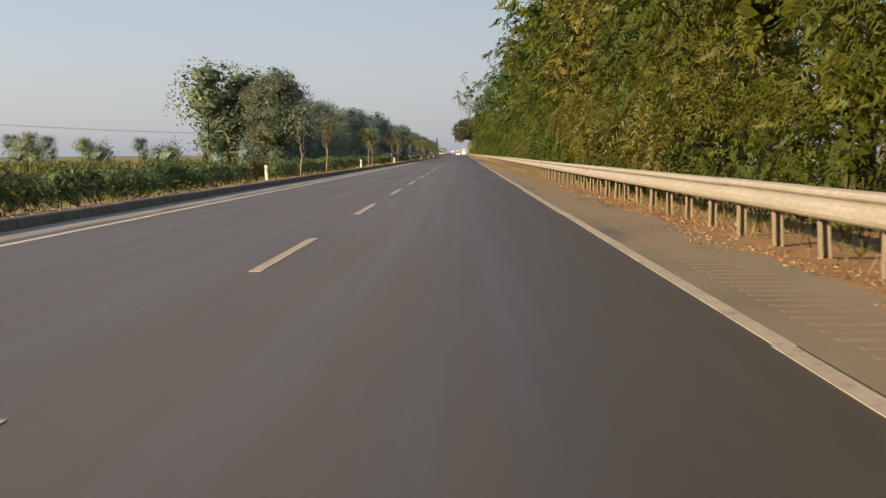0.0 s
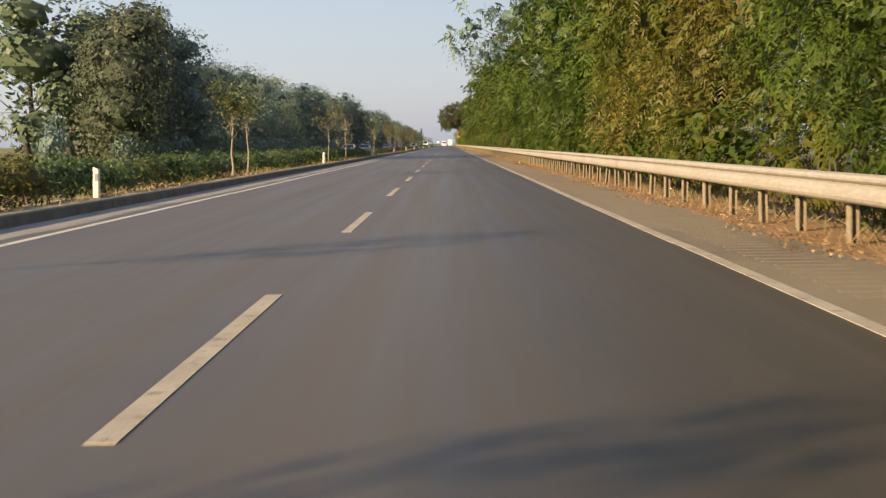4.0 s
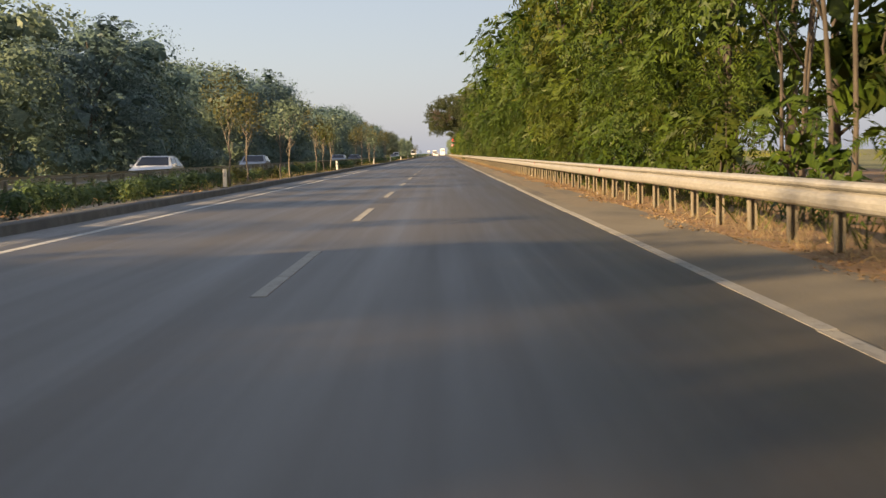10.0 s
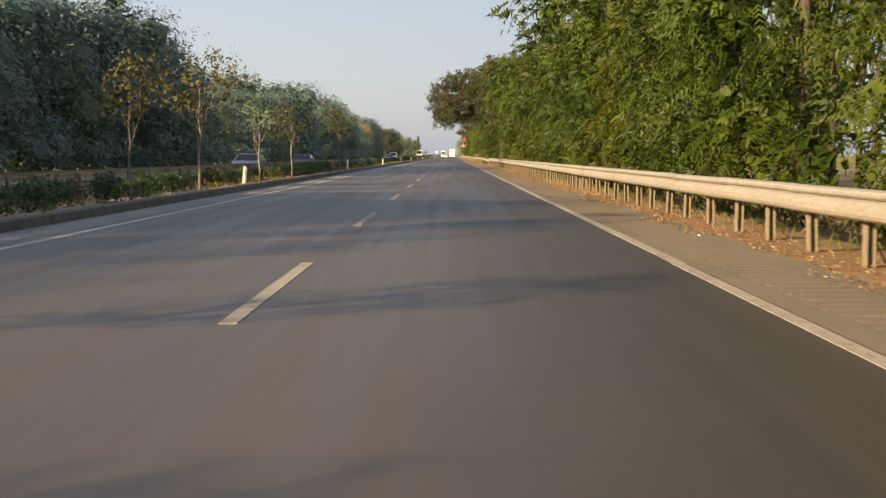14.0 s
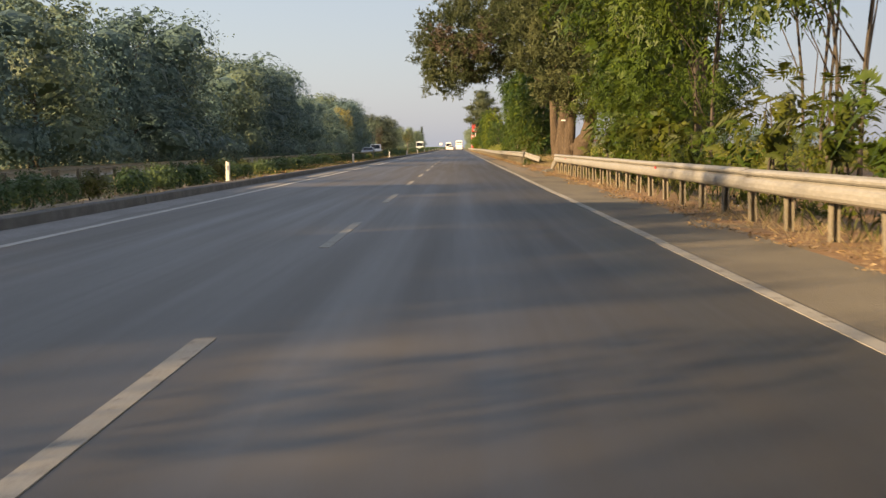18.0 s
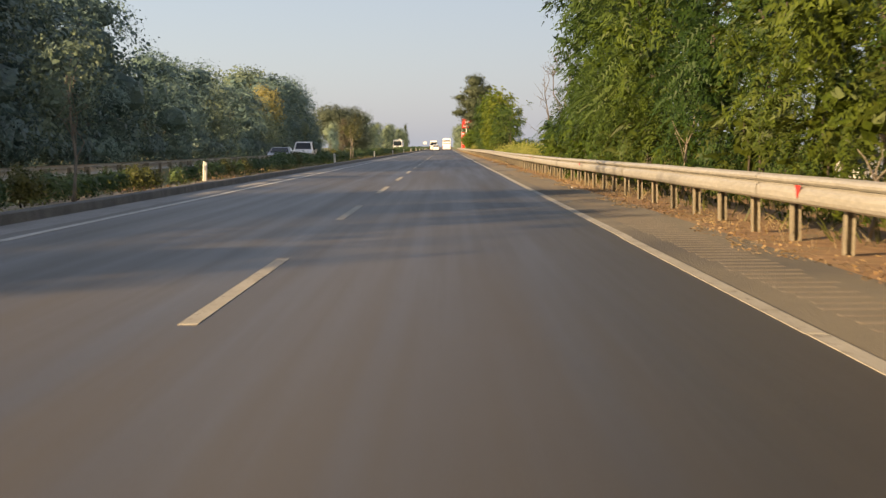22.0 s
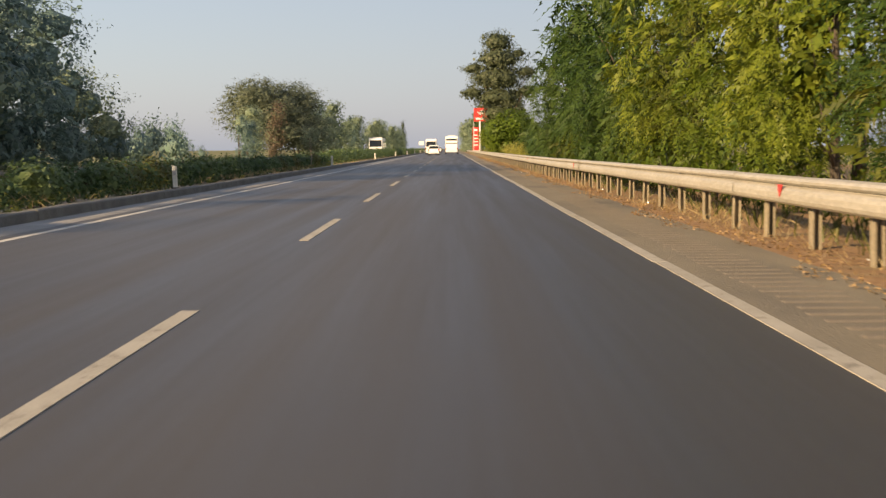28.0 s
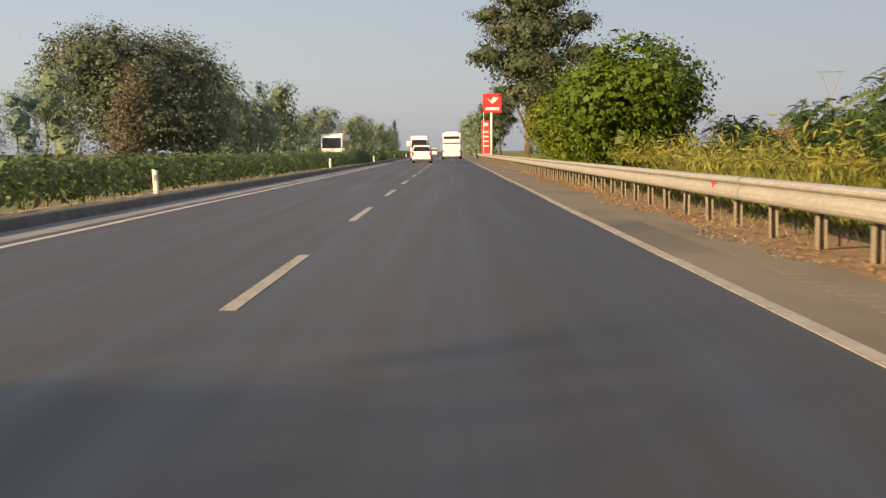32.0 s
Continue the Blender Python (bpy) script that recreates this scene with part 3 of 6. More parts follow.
# gutter dust and kerb
verts, faces = [], []
ys = np.arange(-60, 900, 0.8)
for y in ys:
    e = -3.72 - 0.16 * (0.5 + noise.noise(Vector((2, y * 0.35, 0)))) - 0.1 * noise.noise(Vector((4, y * 1.7, 0)))
    verts += [(-4.42, y, 0.012), (e - 0.12, y, 0.008), (e, y, 0.0015)]
for i in range(len(ys) - 1):
    a = 3 * i
    faces += [(a, a + 3, a + 4, a + 1), (a + 1, a + 4, a + 5, a + 2)]
tagged(new("gutter_dust", mesh("gutter_dust", verts, faces, M_GUTTER, True)), "pale dust along the foot of the kerb", "gutter", kind="structure")
kerb = thing("kerb", "grimy grey concrete kerb of the median", "kerb", kind="structure")
bm = bmesh.new()
prof = [(-4.62, -0.1), (-4.62, 0.155), (-4.60, 0.17), (-4.47, 0.17), (-4.44, 0.15), (-4.415, -0.1)]
rows = [[bm.verts.new((x, y, z)) for x, z in prof] for y in (0.0, 2.985)]
for i in range(5):
    bm.faces.new((rows[0][i], rows[0][i + 1], rows[1][i + 1], rows[1][i]))
bm.faces.new(rows[0][::-1]), bm.faces.new(rows[1])
kerb_stone = from_bm("kerb_stone", bm, M_KERB)
for n in range(-20, 240):
    part("kerb_stone", kerb_stone, kerb, at=pose(R.normal(0, 0.004), 3.0 * n, R.normal(0, 0.003), 0, 0, R.normal(0, 0.05)))
strip("kerb_far", -4.62, -4.42, 0.165, 0.3, M_KERB, "concrete kerb running on into the distance", "kerb", 720, 1500)

# ---- guard rails ----
W = [(0.0, 0.43), (-0.03, 0.436), (-0.066, 0.459), (-0.083, 0.494), (-0.085, 0.55), (-0.078, 0.586), (-0.05, 0.612), (-0.014, 0.623), (-0.012, 0.632), (-0.055, 0.645), (-0.08, 0.664), (-0.083, 0.688), (-0.068, 0.711), (-0.03, 0.726), (0.0, 0.729)]


def rail_panel(length):
    bm = bmesh.new()
    ring = W + [(x + 0.006, z) for x, z in reversed(W)]
    ends = [[bm.verts.new((x - (0.004 if k else 0), y, z)) for x, z in ring] for k, y in enumerate((0.0, length + 0.25))]
    n = len(ring)
    for i in range(n):
        bm.faces.new((ends[0][i], ends[0][(i + 1) % n], ends[1][(i + 1) % n], ends[1][i]))
    return from_bm("rail_panel", bm, M_STEEL)


def post_mesh():
    bm = bmesh.new()
    ring = [(-0.05, -0.05), (-0.05, 0.05), (0.05, 0.05), (0.05, -0.05), (0.022, -0.05), (0.022, -0.036), (0.038, -0.036), (0.038, 0.038), (-0.038, 0.038), (-0.038, -0.036), (-0.028, -0.036), (-0.028, -0.05)]
    ends = [[bm.verts.new((x, y, z)) for x, y in ring] for z in (-0.3, 0.66)]
    n = len(ring)
    for i in range(n):
        bm.faces.new((ends[0][i], ends[0][(i + 1) % n], ends[1][(i + 1) % n], ends[1][i]))
    bm.faces.new(ends[1])
    bmesh.ops.recalc_face_normals(bm, faces=bm.faces[:])
    return from_bm("rail_post", bm, M_POST)


PANEL, POST = rail_panel(4.0), post_mesh()
BLOCK = box("rail_block", (0.09, 0.08, 0.18), M_POST, 0.008, (0.05, 0, 0.57))
bm = bmesh.new()
tri = [bm.verts.new(v) for v in ((-0.09, -0.11, 0.635), (-0.09, 0.11, 0.635), (-0.09, 0.03, 0.5))]
back = [bm.verts.new((-0.083, v.co.y, v.co.z)) for v in tri]
bm.faces.new(tri), bm.faces.new(back[::-1])
for i in range(3):
    bm.faces.new((tri[i], back[i], back[(i + 1) % 3], tri[(i + 1) % 3]))
FLAG = from_bm("red_mark", bm, M_RED)


def guard_rail(label, x, y0, y1, marks=(), lift=0.0, sag=0.0, first=0.4, settled=((0, 0), (1, 0))):
    """A rail of panels on posts; settled gives how far it has sunk and leant to the road along its way."""
    g = thing("guard_rail", label, "guard rail", "guard rails of the road", at=pose(x, y0, lift))
    rng = np.random.default_rng(int(y0) + 99)
    length = y1 - y0
    count = int(length / 4)
    if sag:
        count -= 1
        part("rail_panel", PANEL, g, "bent end panel sagging to the ground", at=pose(0.02, 4.0 * count, 0.0, -sag, 3, -1.5))
    def sunk(y):
        return float(np.interp(y0 + y, [q[0] for q in settled], [q[1] for q in settled]))
    for i in range(count):
        z, z2 = sunk(4.0 * i), sunk(4.0 * i + 4.0)
        part("rail_panel", PANEL, g, at=pose(z + rng.normal(0, 0.003), 4.0 * i, z + rng.normal(0, 0.002), math.degrees((z2 - z) / 4.0) + rng.normal(0, 0.03), rng.normal(0, 0.5), rng.normal(0, 0.03)))
    for i in range(min(int(length / 2) - (1 if sag else 0), 298)):
        y = 2.0 * i + first + rng.normal(0, 0.05)
        part("post", POST, g, at=pose(0.14 + sunk(y), y, sunk(y), rng.normal(0, 0.8), rng.normal(0, 1.2), rng.normal(0, 4)))
        if i % 2 == 0:
            part("spacer_block", BLOCK, g, at=pose(sunk(y), y, sunk(y)))
    for y in marks:
        part("red_mark", FLAG, g, "small red painted triangle", at=pose(sunk(y - y0), y - y0, sunk(y - y0)))
    return g


guard_rail("weathered galvanised steel guard rail with closely set posts", 5.16, -58.0, 282.0, (17.0, 54.0, 96.7, 131, 153.8, 189, 212, 250), first=1.9, settled=((-58, -0.03), (40, -0.03), (80, 0.0)))
guard_rail("weathered steel guard rail that ends before a gap at big pines", 5.24, 279.8, 383.9, (307, 329.6, 352, 374.4), sag=6.0)
guard_rail("weathered galvanised steel guard rail with red marks", 5.16, 404.4, 840.0, (426.5, 449, 470, 493, 516, 558, 581.8, 604.5, 627, 650, 690), first=1.0, settled=((404, 0.0), (436, -0.02), (456, -0.06), (488, -0.06), (530, -0.005), (562, -0.005), (592, -0.05), (840, -0.05)))
bent = [o for o in scene.objects if o.name.startswith("guard_rail") and o.parent is None][2]
part("rail_panel", PANEL, bent, "bent end panel sagging outwards", at=pose(0.62, -3.9, -0.26, 3.6, 6, 9))
guard_rail("pale steel guard rail behind the median hedge", -8.95, -60.0, 380.0, lift=-0.14)
guard_rail("pale steel guard rail behind the median hedge", -8.95, 392.0, 900.0, lift=-0.14)

for x, y, w, turn in ((5.02, 381.2, 0.34, 20), (4.86, 382.0, 0.22, 65), (5.3, 383.4, 0.26, -30)):
    lump = tagged(new("concrete_lump", box("concrete_lump", (w, w * 0.7, w * 0.42), M_KERB, 0.03, (0, 0, w * 0.18), 0.8)), "broken lump of pale concrete beside the rail end", "concrete lump", "rubble at the rail end")
    lump.matrix_basis = pose(x, y, 0.0, 4, -6, turn)

# ---- delineator posts on the median ----
def delineator():
    d = thing("delineator_post", "white plastic delineator post on the median kerb", "delineator", "delineator posts")
    bm = bmesh.new()
    ring = [(-0.055, 0.03), (-0.055, -0.02), (-0.03, -0.04), (0.03, -0.04), (0.055, -0.02), (0.055, 0.03)]
    ends = [[bm.verts.new((x, y, z + (0.03 if z > 0.4 and x < 0 else 0))) for x, y in ring] for z in (-0.1, 0.5)]
    for i in range(6):
        bm.faces.new((ends[0][i], ends[0][(i + 1) % 6], ends[1][(i + 1) % 6], ends[1][i]))
    bm.faces.new(ends[1]), bm.faces.new(ends[0][::-1])
    part("post_body", from_bm("delineator_body", bm, M_WHITEPOST), d)
    part("reflector", box("delineator_reflector", (0.06, 0.012, 0.12), M_SILVER, 0.003, (0, -0.044, 0.36)), d, "small grey reflector plate")
    part("foot", box("delineator_foot", (0.16, 0.12, 0.04), M_KERB, 0.01, (0, 0, 0.0)), d)
    return d


proto = delineator()
for y in (26.7, 69.1, 111.3, 152.5, 194.9, 236.5, 279.4, 319.9, 362.0, 406.0, 448.3, 490.3, 533.2, 575.7, 617.9, 660.3, 702.9, 744.9, 786.9, 829.9, 871.9):
    copy_thing(proto, pose(-4.74, y, 0.16, R.normal(0, 1.5), R.normal(0, 2), R.normal(0, 6)))
stow(proto)


# ---- foliage ----
ICO = {}
for level in (1, 2, 3):
    bm = bmesh.new()
    bmesh.ops.create_icosphere(bm, subdivisions=level, radius=1.0)
    bm.verts.ensure_lookup_table()
    ICO[level] = (np.array([v.co[:] for v in bm.verts]), [tuple(v.index for v in f.verts) for f in bm.faces])
    bm.free()


def close_foliage(lobes, share, level):
    """The dense lumpy inside of a crown, which the outer leaves cover."""
    verts, faces = [], []
    base, tris = ICO[level]
    for k, l in enumerate(lobes):
        a = len(verts)
        for d in base:
            q = [l[i] + d[i] * l[3 + i] * share for i in range(3)]
            bulge = 1 + 0.2 * noise.noise(Vector((q[0] * 0.8 + k, q[1] * 0.8, q[2] * 0.8))) + 0.1 * noise.noise(Vector((q[0] * 2.1, q[1] * 2.1 + k, q[2] * 2.1)))
            verts.append(tuple(l[i] + d[i] * l[3 + i] * share * bulge for i in range(3)))
        faces += [tuple(i + a for i in f) for f in tris]
    return [(x, y, max(z, 0.12)) for x, y, z in verts], faces


# tiers of a crown: from and to height, bunches, fronds in each, frond length, leaflet pairs, leaflet length and half width
FINE = ((0.15, 3.6, 76, 10, 0.5, 5, 0.13, 0.027), (3.6, 6.5, 40, 8, 0.58, 4, 0.19, 0.045), (6.5, 99, 34, 6, 0.66, 3, 0.28, 0.075))


def locust_crown(leaf, tiers=FINE, inner=320, face=(-0.8, -0.6, 0.0), share=1.0, inner_size=0.42, gap=0.7):
    """Bunches of feathered leaves standing apart on the outside, with looser foliage deep inside between them."""
    def make(rng, lobes):
        sets = []
        for z0, z1, n, per, length, pairs, leaflet, width in tiers:
            p, out = shell(rng, lobes, int(n * share * 2.2), 0.74, 1.1, face, z0, z1)
            p, out = spaced(p, out, gap)
            pick = rng.permutation(len(p))[:int(n * share)]
            p, out = clumped(rng, p[pick], out[pick], per, 0.2 * gap)
            sets.append(frond_blades(rng, p, out, length, pairs, leaflet, width, 0.6))
        q, o2 = shell(rng, lobes, inner, 0.1, 0.45, face, 0.15, 4.2)
        sets.append(mass_blades(rng, q, o2, inner_size * 0.9, 0.8))
        q, o2 = shell(rng, lobes, inner // 2, 0.1, 0.45, face, 4.2)
        sets.append(mass_blades(rng, q, o2, inner_size * 1.1, 0.8))
        v, f = [], []
        for blades in sets:
            w, g = join_blades(blades)
            f += [tuple(i + len(v) for i in face_) for face_ in g]
            v += w
        yield "crown", mesh("crown_locust", v, f, leaf), ""
    return make


def broad_crown(leaf, n, size=0.25, extra=None, inner=420, per=8, spread=0.24, face=None, inner_size=0.32, level=1, core=0.58):
    def make(rng, lobes):
        p, out = shell(rng, lobes, n, 0.76, 1.0, face)
        p, out = clumped(rng, p, out, per, spread)
        q, o2 = shell(rng, lobes, inner, 0.68, 0.92, face)
        a, b = small_blades(rng, p, out, size), mass_blades(rng, q, o2, inner_size)
        v, f = join_blades(a)
        w, g = join_blades(b)
        f += [tuple(i + len(v) for i in face_) for face_ in g]
        v += w
        w, g = close_foliage(lobes, core, level)
        f += [tuple(i + len(v) for i in face_) for face_ in g]
        yield "crown", mesh("crown_broad", v + w, f, leaf), ""
        if extra:
            lab, mat, part_lobes, count = extra
            p, out = shell(rng, part_lobes, count)
            p, out = clumped(rng, p, out, per, spread)
            v, f = small_blades(rng, p, out, size)
            yield "dry_branch", mesh("crown_part", v.tolist(), f.tolist(), mat), lab
    return make


def pine_crown(leaf, n, size=0.32, count=7, inner=120, width=0.03, per=4, spread=0.28):
    def make(rng, lobes):
        p, out = spaced(*shell(rng, lobes, n, 0.66, 1.1), 0.85)
        p, out = clumped(rng, p, out, int(per * n / len(p)), spread)
        q, o2 = shell(rng, lobes, inner // 2, 0.4, 0.75)
        v, f = join_blades(needle_tufts(rng, p, out, size, count, width))
        w, g = join_blades(mass_blades(rng, q, o2, size * 1.15, 0.6))
        f += [tuple(i + len(v) for i in face_) for face_ in g]
        yield "crown", mesh("crown_pine", v + w, f, leaf), ""
    return make


LAB_R = ("dense green locust tree with feathery leaves overhanging the rail", "yellow-green locust tree with sunlit drooping leaves", "open locust tree with several thin stems", "low leafy locust growth behind the guard rail")
ra = tree("locust_tree", LAB_R[0], "tree", "trees along the guard rail", 11, 11.5, [(0, 0, 7.4, 3.0, 3.5, 3.3), (-1.7, 1.2, 9.8, 2.2, 2.3, 1.9), (-1.2, -1.7, 4.6, 2.0, 2.1, 2.2), (-0.9, 1.8, 3.6, 1.9, 2.0, 2.3), (-1.0, 0.2, 1.9, 1.3, 2.2, 1.5), (0.4, -1.6, 9.2, 1.9, 2.0, 1.8)], M_BARK, locust_crown(L_LOCUST))
rb = tree("locust_tree", LAB_R[1], "tree", "trees along the guard rail", 12, 10.5, [(0, 0, 6.6, 3.0, 3.2, 3.0), (-1.5, -1.0, 9.0, 2.0, 2.2, 1.7), (-1.2, 1.6, 4.2, 1.9, 2.1, 2.1), (-0.8, -1.4, 2.4, 1.6, 1.9, 1.7), (0.5, 1.9, 8.1, 1.6, 1.9, 1.6)], M_BARK, locust_crown(L_YELLOW))
rc = tree("locust_tree", LAB_R[0], "tree", "trees along the guard rail", 13, 12.5, [(0, 0, 8.6, 2.9, 3.2, 3.0), (-1.8, 0.5, 11.0, 1.8, 2.2, 1.6), (-1.9, -1.3, 7.4, 1.9, 2.1, 1.9), (-1.4, 1.2, 4.8, 1.6, 1.9, 1.7), (-0.7, 0.0, 2.6, 1.5, 2.3, 1.9)], M_BARK, locust_crown(L_LOCUST))
rd = tree("locust_tree", LAB_R[2], "tree", "trees along the guard rail", 14, 11.0, [(0.3, 0, 9.0, 2.8, 2.9, 1.9), (-1.2, 1.3, 7.0, 1.7, 1.7, 1.3), (-1.0, -1.7, 5.6, 1.3, 1.5, 1.0)], M_BARK, locust_crown(L_LOCUST, FINE, 160, share=1.0), stems=3, radius=0.065, limbs=9)
rf = tree("locust_tree", "deep green locust tree with long layered fronds", "tree", "trees along the guard rail", 20, 11.0, [(0, 0, 7.0, 3.0, 3.3, 3.2), (-1.3, 1.2, 9.2, 2.2, 2.3, 1.8), (-1.4, -1.5, 5.0, 2.0, 2.1, 2.1), (-1.0, 1.5, 3.4, 1.9, 2.0, 2.2), (-0.9, -0.3, 1.8, 1.4, 2.3, 1.5)], M_BARK, locust_crown(L_FEATHER, ((0.15, 5.0, 64, 10, 0.75, 6, 0.16, 0.03), (5.0, 8.0, 36, 9, 0.8, 4, 0.22, 0.05), (8.0, 99, 24, 7, 0.8, 3, 0.3, 0.08))))
rl = tree("locust_tree", LAB_R[0], "tree", "trees along the guard rail", 17, 12.0, [(0, 0, 7.6, 3.2, 3.6, 4.0), (-0.8, 1.2, 10.4, 2.2, 2.4, 2.0), (0.2, -1.0, 3.4, 2.6, 3.0, 3.0)], M_BARK, locust_crown(L_LOCUST, ((0.15, 99, 60, 4, 0.8, 3, 0.42, 0.11),), 150, inner_size=0.8), limbs=3)
rk = tree("shrub", LAB_R[3], "shrub", "undergrowth along the guard rail", 15, 2.2, [(0, 0, 1.2, 0.9, 1.5, 1.0), (0.1, 1.0, 0.9, 0.8, 0.9, 0.8), (0, -1.0, 1.0, 0.8, 0.9, 0.9)], M_BARK, locust_crown(L_LOCUST, ((0.1, 9, 18, 6, 0.55, 6, 0.15, 0.032),), 80, inner_size=0.3), radius=0.04, limbs=0, stems=3, spread=0.15)
ry = tree("shrub", "low yellow-green bush behind the guard rail", "shrub", "undergrowth along the guard rail", 16, 2.2, [(0, 0, 1.1, 0.9, 1.4, 0.95), (0.1, 0.9, 1.5, 0.8, 0.9, 0.8)], M_BARK, locust_crown(L_YELLOW, ((0.1, 9, 18, 6, 0.55, 6, 0.15, 0.032),), 80, inner_size=0.3), radius=0.04, limbs=0, stems=3, spread=0.15)

L_AUTUMN = leaf_material("leaves_turning_ochre", [(0.036, 0.042, 0.007), (0.077, 0.078, 0.013), (0.125, 0.115, 0.024), (0.178, 0.155, 0.038)], 0.25)
ro = tree("locust_tree", "locust tree with leaves turning ochre and dry", "tree", "trees along the guard rail", 28, 10.5, [(0, 0, 6.4, 2.8, 3.0, 2.9), (-1.3, 1.2, 8.6, 2.0, 2.1, 1.7), (-1.2, -1.4, 4.0, 1.8, 2.0, 2.0), (-0.9, 1.3, 2.3, 1.6, 1.8, 1.7)], M_BARK, locust_crown(L_AUTUMN))

L_LIME = leaf_material("leaves_lime_green", [(0.05, 0.094, 0.01), (0.095, 0.149, 0.014), (0.151, 0.198, 0.022), (0.202, 0.226, 0.033)], 0.3)
rv = tree("locust_tree", "bright lime-green locust tree in full sun", "tree", "trees along the guard rail", 29, 10.5, [(0, 0, 6.6, 3.0, 3.2, 3.0), (-1.4, 1.0, 8.9, 2.1, 2.2, 1.7), (-1.2, -1.5, 4.2, 1.9, 2.1, 2.1), (-0.9, 1.4, 2.5, 1.6, 1.9, 1.8)], M_BARK, locust_crown(L_LIME))

# the wall of trees: stretches of the right-hand side with the kinds that grow there
STRETCH = [(-34, 3, "ycacyb", 1.0), (3, 46, "bocbyo", 1.0), (46, 78, "acaaca", 1.0), (78, 96, "ob", 1.0), (96, 150, "acaaca", 1.0), (150, 190, "dadbdd", 1.0), (190, 248, "abcbay", 1.0), (248, 266, "dda", 1.0), (266, 318, "acabca", 1.0), (318, 341, "bcab", 0.95), (341, 366, "ddd", 0.92), (366, 383, "ac", 0.92), (427, 473, "fafffa", 0.72), (551, 566, "fvf", 0.5), (567, 582, "vvb", 0.72), (582, 606, "fafff", 0.7), (606, 615, "ff", 0.62)]
KINDS = {"a": ra, "b": rb, "c": rc, "d": rd, "y": rb, "f": rf, "o": ro, "v": rv}
for y0, y1, kinds, tall in STRETCH:
    y, i = y0, 0
    while y < y1:
        k = kinds[i % len(kinds)]
        s = tall * R.uniform(0.88, 1.08)
        place(KINDS[k], 8.5 - 0.45 * (1 - tall) / 0.3 + R.uniform(-0.5, 1.5) * (1 if tall > 0.9 else 0.5), y, -0.05, R.uniform(-25, 25), s, s * R.uniform(0.92, 1.08))
        if i % 2 == 0 and tall > 0.96:
            place(rl, 12.6 + R.normal(0, 0.8), y + R.uniform(1, 3), -0.1, R.uniform(0, 360), s * 1.05)
        y += R.uniform(4.4, 6.6) * (0.72 if tall < 0.9 else 1.0)
        i += 1
    y = y0
    while y < y1:
        place(rk if R.uniform() < 0.65 else ry, 7.1 + R.normal(0, 0.15), y, -0.05, R.uniform(-20, 20), R.uniform(0.75, 1.05))
        y += R.uniform(3.2, 7.0)
rz = tree("shrub", "lime-yellow leafy bush behind the guard rail", "shrub", "undergrowth along the guard rail", 34, 2.2, [(0, 0, 1.2, 0.8, 1.0, 1.0), (0.1, 0.4, 1.7, 0.6, 0.7, 0.6)], M_BARK, locust_crown(L_LIME, ((0.1, 9, 30, 7, 0.5, 6, 0.15, 0.034),), 90, inner_size=0.26), radius=0.04, limbs=0, stems=3, spread=0.15)
rz.matrix_basis = pose(7.0, 483.0, -0.05, 0, 0, 15) @ Matrix.Diagonal((0.72, 0.72, 0.74, 1))
reach = tree("locust_tree", "locust tree with one long branch reaching over the road", "tree", "trees along the guard rail", 18, 11.0, [(0, 0, 7.4, 2.8, 3.0, 3.0), (-5.6, 0.0, 7.4, 1.7, 1.9, 1.9), (-3.2, 0.4, 8.2, 1.6, 1.7, 1.4)], M_BARK, locust_crown(L_HAZE_GREEN, FINE, 220, None), limbs=6)
reach.matrix_basis = pose(8.0, 121, -0.1)
for x, y, s in ((8.6, 490.5, 0.8), (5.2, 403.6, 0.22), (5.6, 455.5, 0.45), (5.55, 603.5, 0.36)):
    place(rk, x, y, -0.05, R.uniform(-30, 30), s)
PLUME = ((0.3, 99, 50, 6, 0.8, 8, 0.17, 0.028),)
rp = tree("feathery_shrub", "dark green feathery shrub with long arching fronds", "shrub", "feathery shrubs behind the rail", 19, 2.6, [(0, 0, 1.9, 1.0, 1.2, 0.8), (0.2, 0.9, 1.6, 0.9, 0.9, 0.9), (0.1, -0.9, 1.3, 0.9, 0.9, 0.9), (0.4, 0, 1.0, 1.2, 1.5, 0.9)], M_BARK, locust_crown(L_FEATHER, PLUME, 120, inner_size=0.26), radius=0.04, limbs=3, stems=3, spread=0.2)
for x, y, s in ((8.3, 626.5, 0.9), (8.5, 629.0, 0.88), (8.3, 632.0, 0.88), (8.6, 635.0, 0.92), (8.4, 638.5, 0.96), (8.4, 642.0, 1.0), (8.3, 645.5, 1.03), (8.7, 649.0, 1.0), (8.9, 652.5, 0.85), (9.8, 631.0, 1.1), (10.2, 637.0, 1.1), (10.4, 644.0, 1.1), (10.8, 650.0, 1.0), (8.3, 623.0, 0.95), (8.4, 619.5, 0.95), (8.5, 616.0, 1.0), (10.0, 614.0, 1.1), (9.4, 660.0, 0.6), (9.6, 667.0, 0.55), (8.0, 664.0, 0.5), (11.5, 668, 0.85), (12.5, 672, 0.85), (13.6, 669, 0.9), (14.6, 676, 0.9), (12.2, 681, 0.8), (10.8, 676, 0.75), (16.0, 672, 0.9), (17.5, 680, 0.95), (13.5, 687, 0.8), (8.0, 487.5, 1.0), (8.2, 490.5, 0.95), (8.6, 494.0, 0.9), (8.4, 498.0, 0.75), (9.4, 484.0, 1.15)):
    place(rp, x, y, -0.05, R.uniform(-30, 30), s, s * R.uniform(0.94, 1.06))

